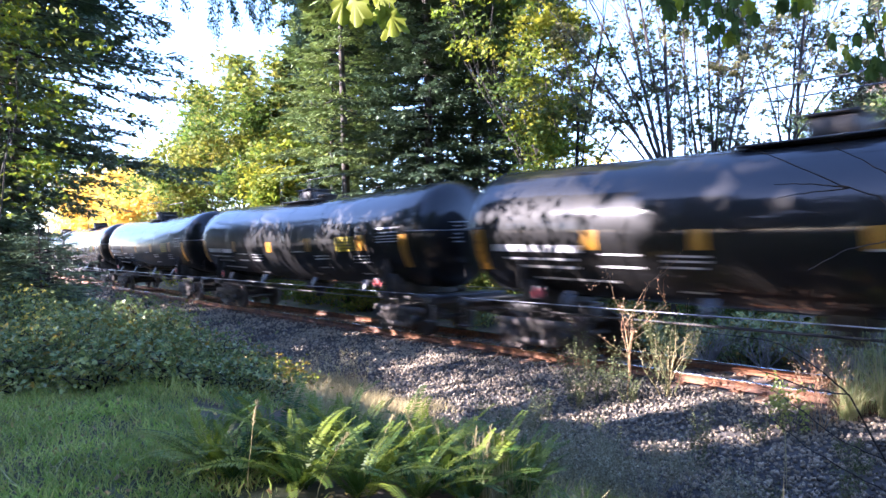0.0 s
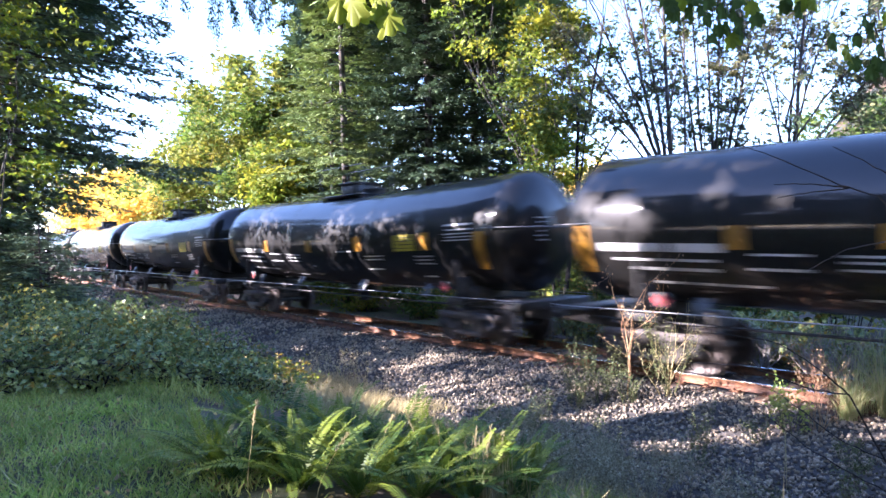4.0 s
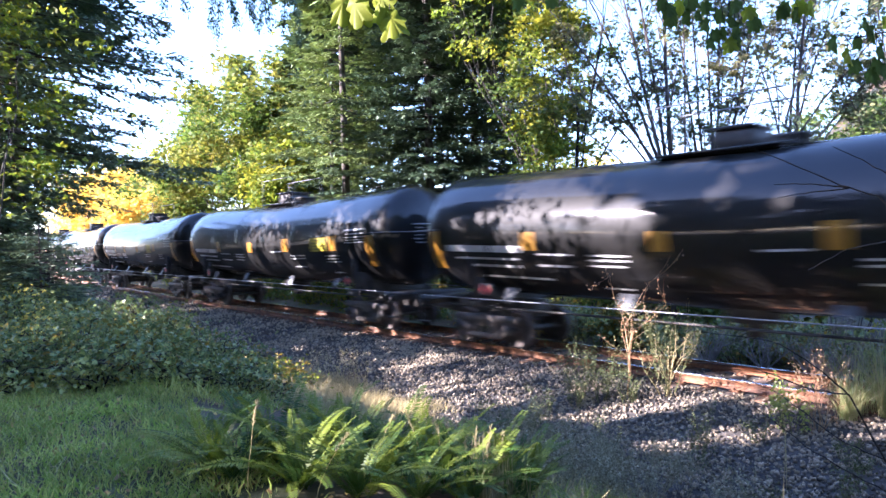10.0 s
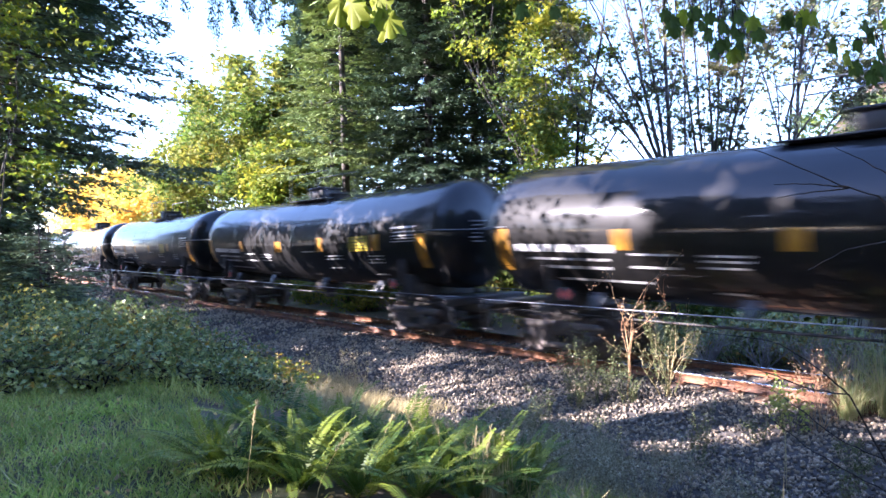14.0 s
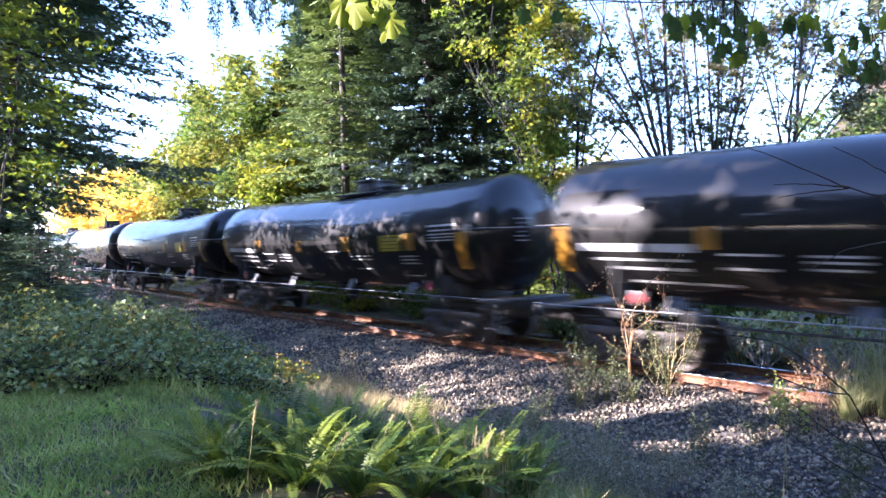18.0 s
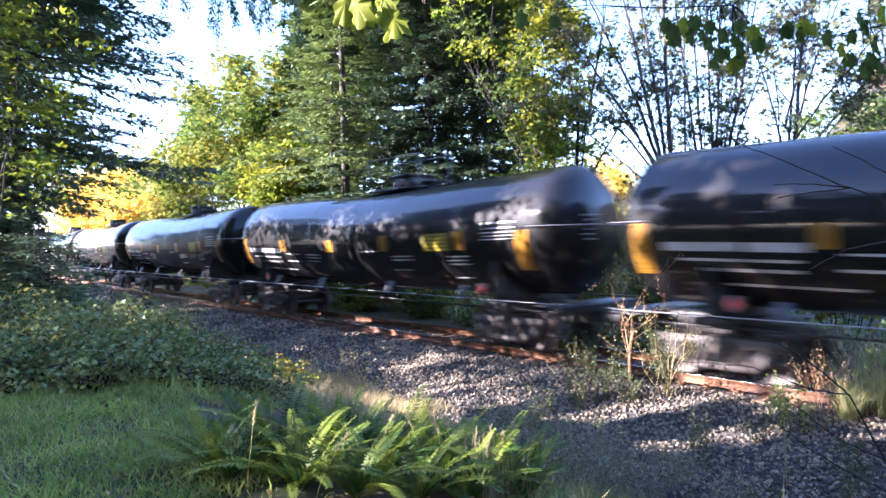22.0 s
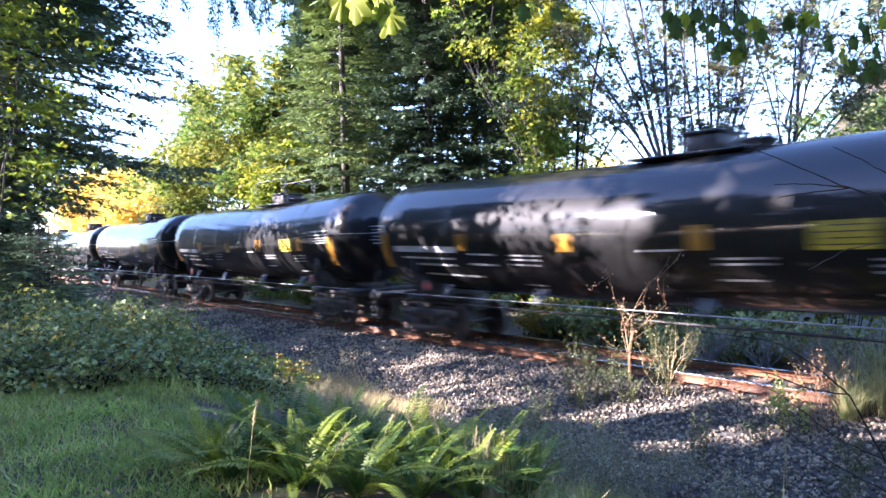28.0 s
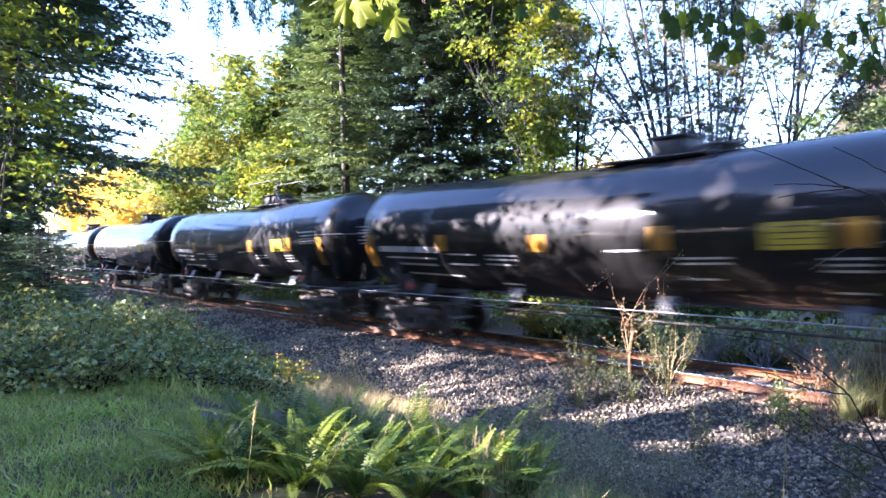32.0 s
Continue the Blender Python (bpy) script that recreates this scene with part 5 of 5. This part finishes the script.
    for i, (x, y, h) in enumerate([(6.5, 10.3, 1.5), (6.85, 10.2, 1.6), (6.25, 10.1, 1.0)]):
        clump("grass_clump", "pale green spiky grass clump beside the rail", x, y, h, 170, 225 + i, M_PALEGRASS, 0.8)
    clump("grass_clump", "dry tan grass clump among the ferns", 0.24, 4.75, 0.5, 60, 229, M_DRY, 0.2)
    clump("grass_clump", "dry tan grass clump among the ferns", 0.36, 4.85, 0.48, 50, 222, M_DRY, 0.25)
    for i, (x, y) in enumerate([(-1.9, 12.4), (-1.4, 11.7), (-2.4, 13.2), (-1.0, 11.0), (-2.3, 11.6), (-1.7, 10.9)]):
        clump("grass_clump", "pale dry grass clump at the ballast edge", x, y, 0.5, 70, 560 + i, M_DRY, 0.6)
    rnd = random.Random(8)
    for i in range(16):
        u, q = rnd.uniform(-4.0, 2.2), rnd.uniform(-5.4, -2.6)
        x, y = uq(u, q)
        twiggy("weed", "thin olive weed growing through the ballast", x, y, rnd.uniform(0.35, 0.8), 0.4, 230 + i, M_BROOM, M_BROOM, 6, 260, 0.03, "weed", r=0.005)
    for i in range(20):
        x, y = uq(rnd.uniform(-1.8, 1.6), rnd.uniform(-7.0, -4.2))
        twiggy("dry_weed", "grey-olive tangle of fine dry weeds beside the ballast", x, y, rnd.uniform(0.4, 0.85), 0.5, 520 + i, M_WEED, M_WEED, 7, 420, 0.028, "weed", twist=0.5, r=0.004)
    for i in range(14):
        twiggy("dry_weed", "grey-olive tangle of thin weed stems on the slope", rnd.uniform(0.7, 3.4), rnd.uniform(6.2, 9.0), rnd.uniform(0.5, 0.95), 0.6, 260 + i, M_WEED, M_WEED, 9, 320, 0.026, "weed", twist=0.5, r=0.004)


def litter():
    rng = np.random.default_rng(91)
    m = 7000
    u, q = rng.uniform(-5, 9, m), rng.uniform(-13.5, -5.0, m)
    c = np.array([(*p, ground_z(*p) + 0.012) for p in (uq(a, b) for a, b in zip(u, q))])
    d = unit(rng.normal(0, 1, (m, 3)) * np.array([1, 1, 0.3]))
    s = unit(np.cross(d, rng.normal(0, 0.3, (m, 3)) + np.array([0, 0, 1.0])))
    ln = rng.uniform(0.03, 0.09, m)
    tagged(new("fallen_leaves", soup("fallen_leaves", [blades(c, d, s, ln, ln * 0.7)], M_LITTER)), "fallen brown and yellow leaves on the bank", "leaf litter", kind="stuff")


def bare_shrub():
    ob = tagged(new("bare_shrub"), "leafless dark shrub with long thin twigs on the bank", "shrub")
    base = Vector((2.75, 3.2, ground_z(2.75, 3.2) - 0.02))
    ob.location = base
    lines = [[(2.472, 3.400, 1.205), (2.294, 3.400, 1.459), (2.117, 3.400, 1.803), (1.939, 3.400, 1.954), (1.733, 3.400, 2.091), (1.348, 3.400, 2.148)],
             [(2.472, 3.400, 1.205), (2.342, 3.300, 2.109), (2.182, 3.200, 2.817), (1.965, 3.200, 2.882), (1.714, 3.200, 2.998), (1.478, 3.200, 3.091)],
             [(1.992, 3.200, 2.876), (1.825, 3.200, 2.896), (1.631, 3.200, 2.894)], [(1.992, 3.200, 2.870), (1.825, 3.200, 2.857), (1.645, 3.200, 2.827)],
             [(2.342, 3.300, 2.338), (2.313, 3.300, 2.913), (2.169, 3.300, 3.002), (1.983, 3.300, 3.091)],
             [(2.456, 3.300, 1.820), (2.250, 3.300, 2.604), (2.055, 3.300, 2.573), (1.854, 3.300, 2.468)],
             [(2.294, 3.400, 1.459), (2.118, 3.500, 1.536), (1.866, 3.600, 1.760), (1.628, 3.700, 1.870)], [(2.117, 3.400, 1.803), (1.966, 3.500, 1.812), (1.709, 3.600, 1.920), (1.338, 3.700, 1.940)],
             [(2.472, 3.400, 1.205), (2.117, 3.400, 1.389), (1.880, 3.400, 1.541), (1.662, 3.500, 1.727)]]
    for ln in lines:
        p = np.array([Vector(a) - base for a in ln])
        t = np.linspace(0, len(p) - 1, len(p) * 4)
        p = np.stack([np.interp(t, np.arange(len(p)), p[:, k]) for k in range(3)], 1) + np.random.default_rng(len(ln)).normal(0, 0.002, (len(t), 3))
        child("twig", soup("twig", [tube(p, np.linspace(0.0065 if len(ln) > 4 else 0.0045, 0.002, len(p)), 5)], M_TWIG), ob)


BRANCHES = []


def overhead():
    leaf_tree("maple_tree", "maple on the bank top whose twigs hang overhead", 2.3, -0.95, 1, 13, 30, M_LEAFGREEN, 1500, 0.2, 0.5, depth=2, kids=3, spread=0.4, radius=0.2, fan=0.02)
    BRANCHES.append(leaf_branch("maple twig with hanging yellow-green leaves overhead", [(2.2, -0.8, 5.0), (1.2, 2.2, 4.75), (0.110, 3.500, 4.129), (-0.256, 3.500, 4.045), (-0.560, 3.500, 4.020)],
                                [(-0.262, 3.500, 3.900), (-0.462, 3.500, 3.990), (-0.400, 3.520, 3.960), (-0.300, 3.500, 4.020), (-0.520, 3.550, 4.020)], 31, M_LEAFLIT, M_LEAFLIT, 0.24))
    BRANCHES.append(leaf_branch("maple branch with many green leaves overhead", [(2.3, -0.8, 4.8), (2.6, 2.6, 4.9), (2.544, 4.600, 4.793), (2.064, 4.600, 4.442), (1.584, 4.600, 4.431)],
                                [(1.624, 4.600, 4.330), (1.724, 4.600, 4.360), (1.844, 4.600, 4.278), (1.912, 4.600, 4.221), (1.984, 4.600, 4.291), (2.064, 4.600, 4.242), (2.136, 4.600, 4.184), (2.184, 4.600, 4.304), (1.952, 4.600, 4.148), (2.088, 4.600, 4.345), (1.784, 4.600, 4.383), (2.024, 4.600, 4.163), (2.464, 4.600, 4.334), (2.564, 4.600, 4.345), (0.804, 4.600, 4.401), (0.564, 4.600, 4.430), (1.664, 4.600, 4.273), (1.884, 4.600, 4.341), (2.224, 4.600, 4.231), (2.048, 4.600, 4.082), (1.936, 4.600, 4.076), (1.784, 4.600, 4.287), (2.112, 4.600, 4.113), (1.584, 4.600, 4.371), (2.544, 4.600, 4.289), (2.644, 4.600, 4.327), (2.424, 4.600, 4.299)], 32, M_LEAFSHADE, M_LEAFLIT, 0.165))
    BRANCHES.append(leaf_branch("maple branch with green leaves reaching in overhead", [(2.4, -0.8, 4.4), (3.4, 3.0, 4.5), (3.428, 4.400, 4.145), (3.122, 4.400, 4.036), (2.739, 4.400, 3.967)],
                                [(2.655, 4.400, 3.999), (2.739, 4.400, 3.913), (2.816, 4.400, 4.004), (2.912, 4.400, 4.063), (2.969, 4.400, 3.947), (2.785, 4.400, 3.843), (2.931, 4.400, 3.848), (3.026, 4.400, 4.153), (3.084, 4.400, 3.907), (2.854, 4.400, 4.118), (2.988, 4.400, 3.809), (2.893, 4.400, 3.780)], 33, M_LEAFSHADE, M_LEAFLIT, 0.17))


def hanging_sprays():
    """Drooping hemlock sprays high overhead."""
    rng = np.random.default_rng(77)
    ob = tagged(new("hemlock_branch"), "drooping hemlock branch tips hanging overhead", "branch")
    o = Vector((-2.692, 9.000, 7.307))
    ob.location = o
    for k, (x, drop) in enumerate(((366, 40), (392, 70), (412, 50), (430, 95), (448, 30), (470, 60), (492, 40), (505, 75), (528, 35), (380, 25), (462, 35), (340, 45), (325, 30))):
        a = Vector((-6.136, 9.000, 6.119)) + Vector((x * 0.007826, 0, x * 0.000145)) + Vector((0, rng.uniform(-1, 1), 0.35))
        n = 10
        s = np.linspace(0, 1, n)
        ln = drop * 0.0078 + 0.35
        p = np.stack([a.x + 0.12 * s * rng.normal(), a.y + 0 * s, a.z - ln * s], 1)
        p = p - np.array(o)
        m = 260
        t = rng.random(m)
        b = np.stack([np.interp(t, s, p[:, j]) for j in range(3)], 1) + rng.normal(0, 0.035, (m, 3))
        d = unit(rng.normal(0, 0.6, (m, 3)) + np.array([0, 0, -1.0]))
        child("spray", soup("spray", [tube(p, np.linspace(0.006, 0.002, n), 4), blades(b, d, unit(np.cross(d, rng.normal(0, 1, (m, 3)))), np.full(m, 0.06), np.full(m, 0.018))], M_FIRDARK), ob)
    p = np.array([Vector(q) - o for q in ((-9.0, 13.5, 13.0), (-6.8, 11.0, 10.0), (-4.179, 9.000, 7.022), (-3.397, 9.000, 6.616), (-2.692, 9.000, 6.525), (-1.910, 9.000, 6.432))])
    child("limb", soup("limb", [tube(p, [0.06, 0.045, 0.03, 0.025, 0.02, 0.01], 6)], M_BARK), ob)


build_ground()
build_hill()
build_track()
build_ballast()
far_plants()
near_plants()
litter()
bare_shrub()
overhead()
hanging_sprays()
build_train()
motions()
